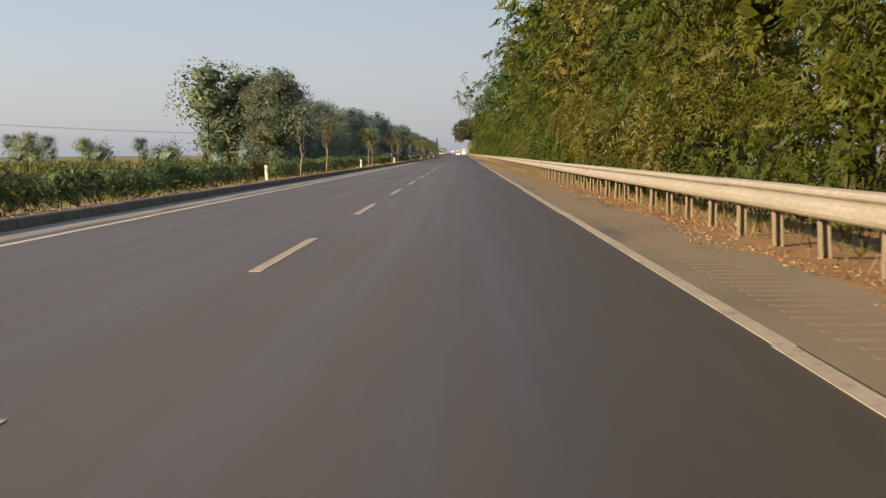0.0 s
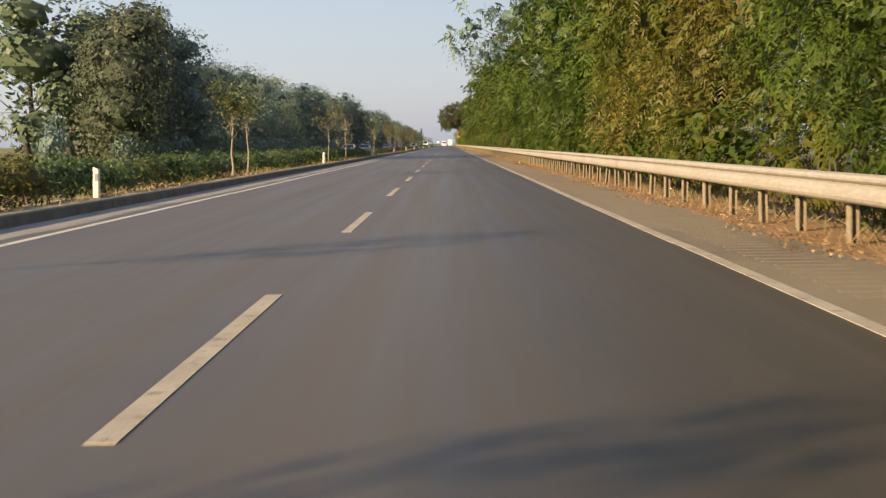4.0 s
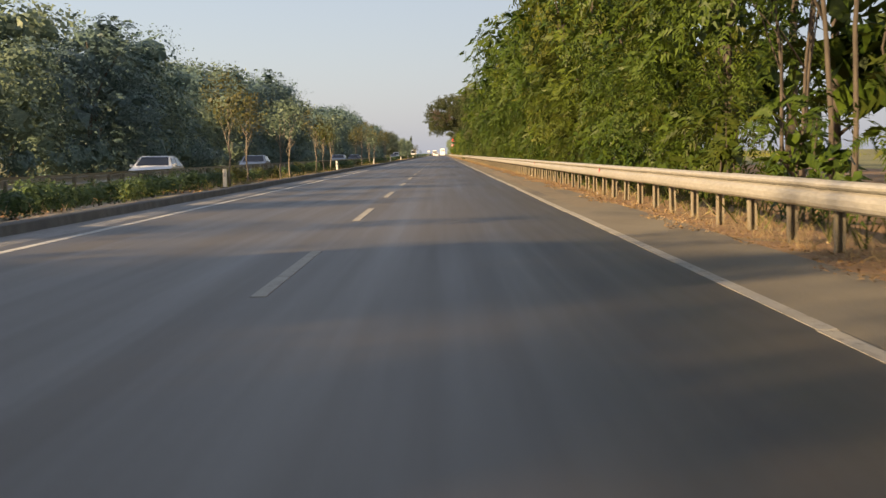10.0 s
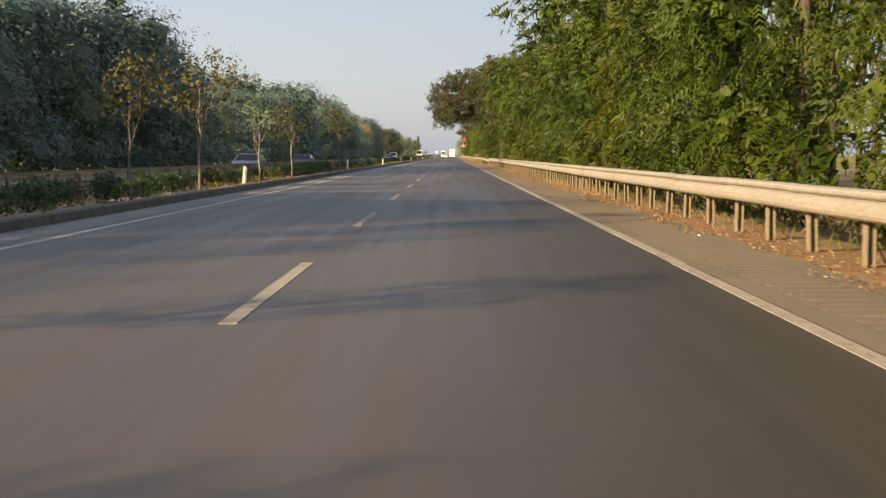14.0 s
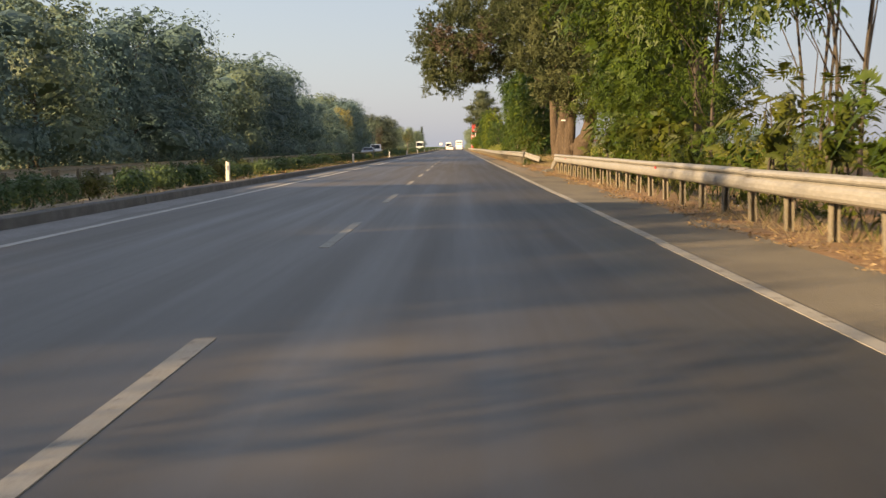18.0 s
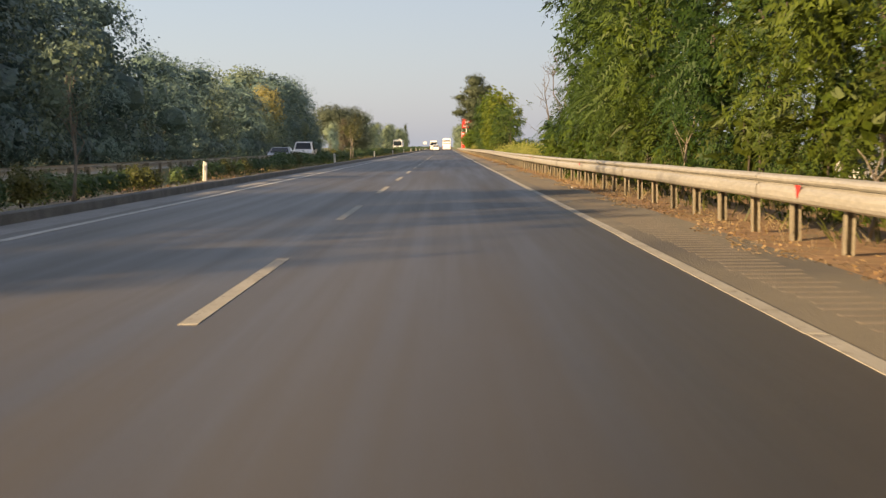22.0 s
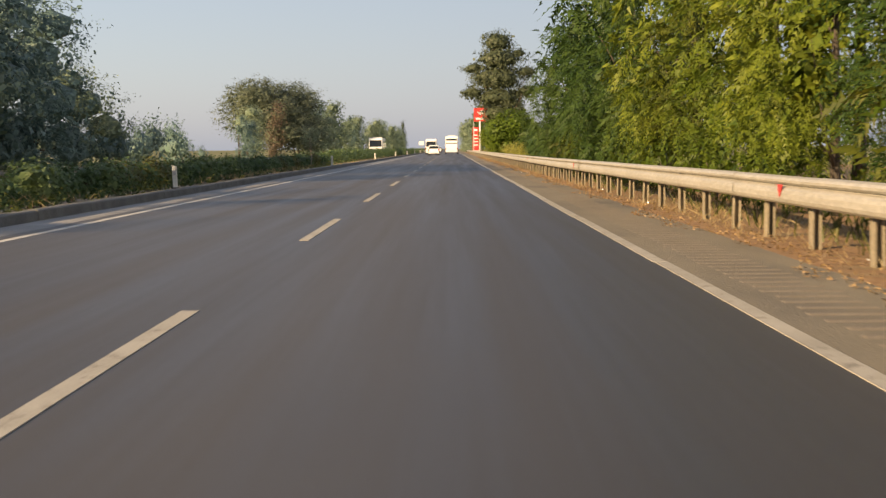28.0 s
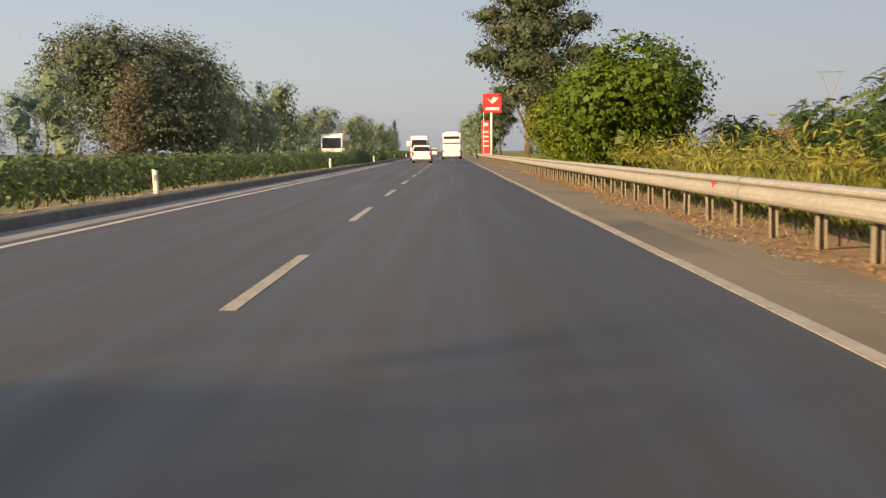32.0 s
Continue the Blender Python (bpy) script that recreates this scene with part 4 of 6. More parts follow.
# trees beyond the opposite carriageway
G_L = "trees beyond the opposite carriageway"
la = tree("roadside_tree", "tall dark green broadleaf tree in shade", "tree", G_L, 21, 11.5, [(0, 0, 7.2, 3.4, 3.6, 3.4), (1.2, 1.6, 9.6, 2.2, 2.4, 1.9), (1.3, -1.6, 4.6, 2.4, 2.4, 2.4), (1.6, 0.6, 2.2, 2.0, 2.8, 2.0), (-0.6, -1.2, 9.9, 1.9, 2.1, 1.7)], M_BARK, broad_crown(L_HAZE_GREEN, 420, 0.2, inner=760, face=(0.7, -0.7, 0.1)))
le = tree("roadside_tree", "tall leafy tree at the open end of the row", "tree", G_L, 27, 11.0, [(0, 0, 6.4, 3.3, 3.4, 3.4), (0.4, 0.8, 9.0, 2.2, 2.3, 1.9), (0.6, -1.0, 3.8, 2.8, 2.8, 2.6), (-0.8, -0.4, 7.6, 2.2, 2.3, 2.2), (-0.6, 0.6, 2.4, 2.6, 2.6, 2.0)], M_BARK, broad_crown(L_ASH, 620, 0.22, None, 1000, 8, 0.24, None, 0.4), limbs=7)
lb = tree("roadside_tree", "broad olive-green tree with a lighter uneven top", "tree", G_L, 22, 10.0, [(0, 0, 6.4, 3.6, 3.8, 3.0), (0.6, -1.6, 8.4, 2.4, 2.4, 1.7), (1.6, 1.4, 4.0, 2.4, 2.6, 2.4), (1.6, -1.2, 2.4, 2.0, 2.6, 2.0)], M_BARK, broad_crown(L_HAZE_OLIVE, 420, 0.2, inner=760, face=(0.7, -0.7, 0.1)))
lc = tree("roadside_tree", "dark layered tree with drooping feathery branches", "tree", G_L, 23, 12.5, [(0, 0, 8.4, 2.7, 2.9, 3.4), (0.9, 0.9, 11.3, 1.5, 1.7, 1.5), (1.4, -1.4, 5.6, 2.1, 2.2, 2.0), (1.4, 1.3, 3.2, 2.1, 2.4, 2.2), (1.2, -0.6, 1.9, 1.8, 2.4, 1.7)], M_BARK, locust_crown(L_HAZE_GREEN, ((0.15, 99, 150, 5, 0.7, 3, 0.24, 0.06),), 500, (0.7, -0.7, 0.1), inner_size=0.5))
lx = tree("roadside_tree", "broadleaf tree far from the road, leaves paled with haze", "tree", G_L, 26, 10.5, [(0, 0, 6.6, 3.5, 3.7, 3.2), (0.8, -1.4, 8.8, 2.3, 2.4, 1.8), (1.4, 1.2, 4.2, 2.4, 2.5, 2.4), (1.2, -0.8, 2.2, 2.0, 2.6, 2.0)], M_BARK, broad_crown(L_HAZE_OLIVE, 150, 0.32, None, 360, 8, 0.3, (0.7, -0.7, 0.1), 0.46), limbs=3)
lg = tree("roadside_tree", "broadleaf tree with a golden yellow crown", "tree", G_L, 24, 11.2, [(0, 0, 8.6, 2.2, 2.4, 2.4), (0.5, 0.9, 10.0, 1.5, 1.6, 1.3), (0.4, -0.8, 6.6, 1.9, 2.0, 1.8)], M_BARK, broad_crown(L_GOLD, 260, 0.26))
ls = tree("shrub", "low dark undergrowth below the far trees", "shrub", "undergrowth beyond the opposite carriageway", 25, 2.4, [(0, 0, 1.2, 1.3, 2.4, 1.2), (0.2, 1.4, 1.6, 1.1, 1.4, 1.2)], M_BARK, broad_crown(L_HAZE_GREEN, 70, 0.2, inner=110, per=8, inner_size=0.3, face=(0.7, -0.7, 0.2)), radius=0.05, limbs=3)
# how tall the row has grown along its length, as a share of the pattern trees
GROWTH = ((155, 0.98), (176, 0.76), (192, 0.76), (200, 0.72), (216, 0.77), (236, 0.7), (257, 0.9), (296, 0.74), (322, 0.87), (346, 0.93), (386, 0.68), (404, 0.74), (411, 0.76), (428, 0.91), (452, 0.72), (457, 0.8), (497, 0.93), (533, 0.72), (560, 0.68), (580, 0.7), (586, 0.8), (606, 0.92), (621, 0.8), (700, 0.66))
y = 132.0
i = 0
while y < 630:
    k = "abacabbaca"[i % 10]
    tall, tall_behind = (next(h for end, h in GROWTH if q < end) for q in (y, y + 5))
    k = "a" if tall > 0.93 and k == "b" else k
    s = tall * R.uniform(0.95, 1.04)
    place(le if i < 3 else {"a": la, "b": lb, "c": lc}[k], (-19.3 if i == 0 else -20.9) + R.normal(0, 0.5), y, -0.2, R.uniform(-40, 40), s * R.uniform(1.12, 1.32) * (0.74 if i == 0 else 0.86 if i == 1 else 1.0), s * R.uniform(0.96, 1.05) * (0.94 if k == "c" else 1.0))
    # rows added behind, mostly unseen; 1.2 taller where the road should lie in shade
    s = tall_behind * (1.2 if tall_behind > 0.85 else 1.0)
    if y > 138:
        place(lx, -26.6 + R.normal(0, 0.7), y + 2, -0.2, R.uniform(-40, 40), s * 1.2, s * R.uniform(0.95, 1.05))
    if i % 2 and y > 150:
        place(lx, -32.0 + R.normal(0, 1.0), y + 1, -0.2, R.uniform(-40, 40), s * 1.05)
    place(ls, -18.9 + R.normal(0, 0.25), y + R.uniform(-1, 1), -0.15, R.uniform(-20, 20), R.uniform(0.7, 1.05))
    y += R.uniform(4.2, 5.2) if tall > 0.85 else R.uniform(5.4, 7.6)
    i += 1
for x, y, s in ((-19.6, 576.0, 0.8), (-20.4, 580.5, 0.77), (-25.5, 380, 0.74)):
    place(lg, x, y, -0.2, R.uniform(0, 360), s * 0.95)
for x, y, s in ((-20, 634, 0.8), (-20.5, 641, 0.9), (-21.5, 648, 1.1), (-21, 656, 1.0), (-23, 664, 1.1), (-23.5, 673, 0.8), (-26, 697, 0.5), (-20.5, 121, 0.9), (-22, 114, 0.5)):
    place(ls, x, y, -0.15, R.uniform(-40, 40), s, s * 1.2)

# the big rounded tree, the row behind it and the far rows
big = tree("rounded_tree", "large rounded grey-green tree with one rusty dry branch", "tree", "", 31, 11.6, [(0, 0, 6.4, 5.6, 6.0, 4.6), (-1.5, -2.0, 8.6, 3.4, 3.6, 2.6), (1.8, 1.8, 8.2, 3.2, 3.4, 2.4), (3.2, -1.8, 3.4, 3.0, 3.2, 2.8), (1.2, -4.2, 3.2, 2.8, 2.4, 2.6)], M_BARK, broad_crown(L_ASH, 2600, 0.22, ("dry pinkish-brown branch", L_RUST, [(1.0, -6.2, 3.0, 0.9, 0.8, 2.6), (1.2, -5.7, 6.0, 0.7, 0.8, 1.8)], 240), 2400, 8, 0.24, inner_size=0.4, level=3), radius=0.4)
big.matrix_basis = pose(-23.8, 741, -0.2) @ Matrix.Diagonal((1.35, 1.2, 1.0, 1))
for x, y, z, k, s in ((-22.5, 701, 0, lc, 0.42), (-24.5, 720, 0, lb, 0.7), (-22.8, 709, 0, la, 0.42), (-20.5, 752, 0, lb, 0.82), (-22, 759, 0, lb, 0.85), (-21.5, 766, 0, lb, 0.78), (-22.5, 774, 0, la, 0.72), (-22, 783, 0, lb, 0.76), (-23, 793, 0, lb, 0.74), (-22.5, 806, 0, lb, 0.78)):
    place(k, x, y, -0.2, R.uniform(-30, 30), s)
y, i = 780.0, 0
while y < 1250:
    place((lx, lx, lc, lx)[i % 4], -24.5 + R.normal(0, 1.2), y, -0.2, R.uniform(-40, 40), R.uniform(0.75, 1.1))
    if y > 880:
        place((rl, lx, lx)[i % 3], 9.5 + R.normal(0, 1.0), y, -0.1, R.uniform(-30, 30) + (0 if i % 3 == 0 else -90), R.uniform(0.7, 0.95))
    y += R.uniform(15, 20)
    i += 1
cyp = tree("cypress_tree", "tall narrow dark cypress", "tree", "cypresses", 32, 15.5, [(0, 0, 3.6, 2.4, 2.4, 3.2), (0, 0, 8.0, 2.0, 2.0, 4.0), (0, 0, 12.4, 1.1, 1.1, 3.4)], M_BARK, broad_crown(L_CYPRESS, 260, 0.3, per=10, spread=0.25), limbs=0)
cyp.matrix_basis = pose(-22.5, 1240, 0)
for x, y, s in ((-27.0, 1252, 0.7), (43, 900, 0.85), (37.8, 900, 0.6), (41.4, 904, 0.55)):
    place(cyp, x, y, -0.2, 0, s)

# open country before the tree line: far small trees
for x, y, s, k in ((-52, 150, 0.45, lb), (-47, 165, 1.2, ls), (-60, 172, 1.4, ls), (-36, 150, 1.0, ls), (-33, 143, 1.1, ls), (-70, 240, 0.5, lb), (-64, 260, 0.45, la), (-95, 300, 0.55, la), (-110, 330, 0.6, lb), (-80, 280, 0.5, lb), (-130, 380, 0.7, la), (-46, 700, 0.5, lb), (-60, 730, 0.5, la)):
    place(k, x, y, -0.35, R.uniform(-40, 40), s * 1.4, s)

# young staked trees on the median
M_YOUNGBARK = surface("bark_young_pale", (0.15, 0.125, 0.098), (0.27, 0.235, 0.19), 5.0, 30, 0.9, relief=0.3, stretch=(1, 1, 0.3))
def young_tree(seed, leaf, label, r, h):
    return tree("young_tree", label, "young tree", "young trees on the median", seed, h, [(0, 0, h - r * 0.7, r, r * 1.05, r * 0.9), (0.1, r * 0.5, h - r * 1.1, r * 0.7, r * 0.7, r * 0.6), (-0.1, -r * 0.5, h - r * 0.2, r * 0.7, r * 0.7, r * 0.6)], M_YOUNGBARK, broad_crown(leaf, 84, 0.11, inner=70, per=9, spread=0.14, inner_size=0.16, core=0.12), radius=0.04, limbs=6)


ya, yb, yc = young_tree(41, L_OCHRE, "thin young tree with an ochre-green crown", 0.95, 3.6), young_tree(42, L_HAZE_OLIVE, "thin young tree with a grey-green crown", 0.85, 3.3), young_tree(43, L_GRASS, "thin young tree with a light green crown", 0.7, 2.9)
for i, y in enumerate((44.0, 55.0, 89.8, 92.5, 123.9, 160.1, 171.3, 201.6, 205.6, 216.0, 219.2, 233.0, 237.6, 243.1, 269.0, 277.3, 288.7, 299.2, 325.2, 329.1, 439.0, 515.1, 519.2, 615.3)):
    place((yb, ya, yc, yb, ya, ya, yb, ya, ya, yb)[i % 10], -5.62 + R.normal(0, 0.05), y, 0.1, R.uniform(0, 360), R.uniform(0.8, 1.04) * (0.62 if y > 600 else 1.0))

yw = tree("young_tree", "half-bare young tree with purplish twigs", "young tree", "young trees on the median", 44, 3.4, [(0, 0, 2.4, 0.95, 0.95, 0.8), (0.1, 0.5, 2.7, 0.6, 0.6, 0.5)], M_YOUNGBARK, broad_crown(L_RUST, 46, 0.08, inner=20, per=6, spread=0.16, inner_size=0.1, core=0.06), radius=0.034, limbs=16)
yw.matrix_basis = pose(-5.62, 137.2, 0.1)

# hedge of oleander shrubs along the median
G_H = "hedge shrubs on the median"
HEDGE = [[(0, 0, 0.22, 0.72, 1.15, 0.3), (0, 0, 0.42, 0.75, 1.15, 0.55), (0.15, 0.6, 0.6, 0.5, 0.7, 0.36), (-0.1, -0.6, 0.6, 0.5, 0.7, 0.38)], [(0, 0, 0.22, 0.7, 1.1, 0.3), (0, 0, 0.42, 0.7, 1.05, 0.55), (0.1, -0.5, 0.66, 0.45, 0.65, 0.34), (-0.2, 0.5, 0.56, 0.5, 0.65, 0.38)]]
LAB_H = "bushy green oleander shrub in the median hedge"
ha = tree("hedge_shrub", LAB_H, "shrub", G_H, 51, 0.9, HEDGE[0], M_BARK, broad_crown(L_HEDGE, 110, 0.11, inner=170, per=8, spread=0.09, face=(0.7, -0.6, 0.3), inner_size=0.17), radius=0.025, limbs=0, stems=3, spread=0.1)
hb = tree("hedge_shrub", LAB_H, "shrub", G_H, 52, 0.95, HEDGE[1], M_BARK, broad_crown(L_HEDGE, 110, 0.11, inner=170, per=8, spread=0.09, face=(0.7, -0.6, 0.3), inner_size=0.17), radius=0.025, limbs=0, stems=3, spread=0.1)
hc = tree("hedge_shrub", "oleander shrub with paler leaf tips in the median hedge", "shrub", G_H, 53, 0.95, HEDGE[1], M_BARK, broad_crown(L_GRASS, 110, 0.11, inner=170, per=8, spread=0.09, face=(0.7, -0.6, 0.3), inner_size=0.17), radius=0.025, limbs=0, stems=3, spread=0.1)
y = -14.0
while y < 640:
    if not (41.2 < y < 44.9 or 498 < y < 505 or 452 < y < 455 or 458.5 < y < 460.5 or 329.8 < y < 336.2):
        s = R.uniform(0.74, 1.04) * (0.67 if 168 < y < 365 or 440 < y < 480 else 0.74 if 365 < y < 440 else 0.9)
        place((ha, hb, hc)[int(R.integers(0, 20)) % 5 % 3], (-7.1 if y < 125 or y > 590 else -6.8) + R.normal(0, 0.14), y, -0.06, R.uniform(-22, 22), s * R.uniform(0.9, 1.1), s)
    y += R.uniform(1.6, 2.0)
hv, hf, hn = [], [], 0
hr = np.random.default_rng(54)
while y < 1150:
    p, out = shell(hr, HEDGE[0], 520 if y < 760 else 130, 0.5)
    v, f = small_blades(hr, p, out, 0.2 if y < 760 else 0.36)
    hv.append(v + (-6.8, y, 0.06)), hf.append(f + hn)
    hn += len(v)
    y += 2.1
tagged(new("far_hedge", mesh("far_hedge", np.concatenate(hv).tolist(), np.concatenate(hf).tolist(), L_HEDGE)), "green median hedge running into the distance", "hedge", kind="stuff")

# ---- big pines at the gap in the rail ----
G_P = "big pines at the gap in the rail"
def old_pine(label, at, seed, trunks, limbs, lobes, n, size=0.3, dry=()):
    """An old pine: each trunk, limb and the crown are parts; trunks and limbs are lists of (x, y, z, radius)."""
    rng = np.random.default_rng(seed)
    t = thing("pine_tree", label, "tree", G_P, at=at)
    for name, rows_ in [("trunk", r) for r in trunks] + [("limb", r) for r in limbs]:
        fine = []
        for p, q in zip(rows_, rows_[1:]):
            fine += [tuple(p[i] + (q[i] - p[i]) * k / 3 for i in range(4)) for k in range(3)]
        fine.append(rows_[-1])
        pts = [np.array(r[:3]) + rng.normal(0, 0.12, 3) * r[3] * (1, 1, 0) for r in fine]
        v, f = tube(pts, [r[3] * rng.uniform(0.93, 1.07) for r in fine], 12 if name == "trunk" else 7)
        v = [(x + 0.1 * rows_[0][3] * noise.noise(Vector((x * 5, y * 5, z * 1.3))), y + 0.1 * rows_[0][3] * noise.noise(Vector((y * 5, x * 5, z * 1.3 + 9))), z) for x, y, z in v]
        part(name, mesh("pine_" + name, v, f, M_OLDBARK, True), t)
    for pname, data, lab in pine_crown(L_PINE, n, 0.3, 5, n, 0.034, 8, 0.22)(rng, lobes):
        part(pname, data, t, lab)
    if dry:
        for pname, data, lab in pine_crown(L_RUST, 110, size, 6, 60, 0.05, 6, 0.22)(rng, dry):
            part("dry_bough", data, t, "boughs of brown dry needles")
    return t


old_pine("huge old pine with two dark trunks and boughs over the road", pose(8.2, 421.5, -0.1), 61,
         [[(-0.1, 0, -0.1, 0.38), (-0.13, 0, 0.6, 0.31), (-0.17, 0, 3.0, 0.27), (-0.2, 0.1, 6.5, 0.25), (-0.5, 0, 10, 0.2)], [(-0.2, -3.0, -0.1, 0.38), (-0.15, -3.0, 0.6, 0.3), (0.15, -2.9, 3.0, 0.25), (0.45, -2.8, 6.5, 0.22), (0.5, -2.6, 10.5, 0.15)]],
         [[(-0.05, 0, 4.6, 0.16), (-1.6, -0.3, 6.2, 0.13), (-3.8, -0.6, 6.9, 0.1), (-6.6, 0, 7.6, 0.05)], [(-0.1, 0, 6.2, 0.15), (-2.4, 0.4, 8.2, 0.1), (-5.0, 0.8, 9.4, 0.05)], [(0.25, -2.9, 3.8, 0.09), (1.1, -2.9, 4.4, 0.06), (2.2, -3.0, 4.5, 0.03)], [(-3.8, -0.6, 6.9, 0.07), (-4.6, -1.2, 6.4, 0.05), (-5.8, -1.6, 6.3, 0.03)]],
         [(-4.2, -1.0, 8.6, 3.0, 3.0, 2.2), (-7.2, 0.5, 8.4, 2.4, 2.8, 2.6), (-7.4, -1.5, 6.4, 1.9, 2.2, 1.5), (-5.2, -1.0, 6.8, 1.8, 2.0, 1.1), (-1.2, 1.0, 11.0, 3.2, 3.2, 2.0), (-4.8, 1.5, 10.6, 2.6, 2.6, 1.4), (1.6, -2, 9.6, 2.4, 2.6, 1.6)], 1600, dry=[(-6.6, -2.0, 7.2, 1.2, 1.1, 1.2), (-5.0, -2.6, 8.4, 1.1, 0.9, 1.1), (-7.8, -1.4, 8.6, 0.9, 0.9, 0.9)])
old_pine("old pine with a curved sunlit trunk and a white painted mark", pose(8.1, 412.3, -0.1), 62,
         [[(0.1, 0, -0.1, 0.62), (0.05, 0, 0.5, 0.48), (-0.05, 0, 1.4, 0.39), (-0.12, 0, 2.6, 0.31), (-0.05, 0, 3.5, 0.3), (-0.4, 0.1, 5.2, 0.24), (-0.6, 0.2, 8.5, 0.18), (-0.4, 0, 11, 0.1)]],
         [[(0.0, 0, 3.2, 0.2), (0.35, 0.3, 4.2, 0.2), (0.5, 0.5, 6.5, 0.16), (0.9, 0.4, 9.5, 0.09)], [(-0.2, 0, 4.2, 0.13), (-1.0, -0.3, 4.9, 0.09), (-2.0, -0.7, 5.4, 0.05)], [(0.4, 0.3, 4.6, 0.08), (1.2, 0.2, 5.0, 0.06), (2.0, 0, 5.6, 0.03)]],
         [(-0.6, -1.0, 5.2, 1.3, 1.3, 0.9), (-1.6, -1.2, 6.6, 1.6, 1.7, 1.0), (1.2, 0.2, 7.4, 2.2, 2.2, 1.3), (-0.6, 0, 10.2, 3.0, 3.2, 1.8), (-2.4, -1.2, 9.0, 1.9, 2.0, 1.2)], 760)
old_pine("thick old pine forking low into two heavy trunks", pose(8.15, 403.2, -0.1), 63,
         [[(-0.55, 0.3, -0.1, 0.44), (-0.55, 0.3, 0.5, 0.37), (-0.5, 0.3, 1.6, 0.32), (-0.4, 0.3, 3.2, 0.29), (-0.3, 0.2, 6, 0.24), (-0.6, 0, 10, 0.14)], [(0.25, -0.1, -0.1, 0.56), (0.22, -0.1, 0.6, 0.5), (0.3, -0.1, 1.3, 0.49), (0.6, -0.1, 2.2, 0.4), (0.85, -0.1, 3.6, 0.35), (1.1, 0, 6.0, 0.28), (1.3, 0.2, 10, 0.15)]],
         [[(-0.5, 0.2, 1.0, 0.26), (-0.1, 0.05, 1.1, 0.3), (0.25, -0.1, 1.35, 0.32)], [(0.8, -0.1, 3.4, 0.14), (2.0, -0.8, 4.2, 0.1), (4.4, -1.8, 4.4, 0.05)], [(0.9, -0.1, 4.2, 0.12), (1.5, -1.6, 4.9, 0.08), (1.7, -3.4, 4.8, 0.04)], [(-0.4, 0.3, 4.0, 0.1), (-1.4, -0.4, 4.7, 0.07), (-2.3, -0.8, 4.8, 0.04)]],
         [(0.2, -1.1, 4.0, 1.5, 1.3, 0.85), (-1.4, -0.7, 4.3, 1.2, 1.3, 0.9), (2.4, -1.8, 3.8, 1.9, 1.8, 1.0), (4.6, -1.6, 3.4, 1.9, 1.8, 1.1), (6.8, -1.0, 3.3, 1.7, 1.6, 1.1), (1.6, -3.4, 5.2, 1.9, 1.7, 0.9), (-0.6, 0, 7.4, 2.6, 2.4, 1.5), (2.4, 0.6, 7.4, 2.6, 2.4, 1.5), (0, 0, 10.8, 3.2, 3.2, 1.8), (3.4, -1.2, 5.4, 2.4, 2.0, 1.0), (0.6, -0.8, 5.4, 2.2, 1.8, 0.9)], 1700)
# a white painted hook on the bark: a stroke along the round of the trunk with a short leg
verts, faces = [], []
for a0, a1, z0, z1 in ((238, 298, 2.72, 2.79), (288, 298, 2.6, 2.72)):
    k = len(verts)
    turns = np.radians(np.linspace(a0, a1, 7))
    for r in (0.33, 0.348):
        verts += [(-0.1 + r * math.cos(a), r * math.sin(a), z) for a in turns for z in (z0, z1)]
    for i in range(6):
        b = k + 2 * i
        faces += [(b + 14, b + 16, b + 17, b + 15), (b + 1, b + 3, b + 17, b + 15), (b, b + 14, b + 16, b + 2)]
    faces += [(k, k + 1, k + 15, k + 14), (k + 12, k + 26, k + 27, k + 13)]
part("painted_mark", mesh("pine_mark", verts, faces, M_SIGNWHITE), [o for o in scene.objects if o.name.startswith("pine_tree") and o.parent is None][1], "white painted hook-shaped mark")
lt = tree("locust_tree", "locust tree whose thick stem leans away from the road", "tree", G_P, 65, 9.0, [(-1.6, 0, 8.2, 3.2, 3.6, 1.9), (0.2, 1.2, 6.4, 2.4, 2.6, 1.6), (-2.4, -1.4, 6.4, 2.0, 2.2, 1.5), (-1.2, 2.0, 4.6, 1.7, 2.2, 1.6), (0.8, -0.6, 3.8, 1.8, 2.0, 1.7)], M_BARK, locust_crown(L_LOCUST, FINE, 160, None), radius=0.24, limbs=7, lean=-1.6)
lt.matrix_basis = pose(9.3, 376.0, -0.1)
place(lt, 9.9, 384.5, -0.1, 30, 0.95)

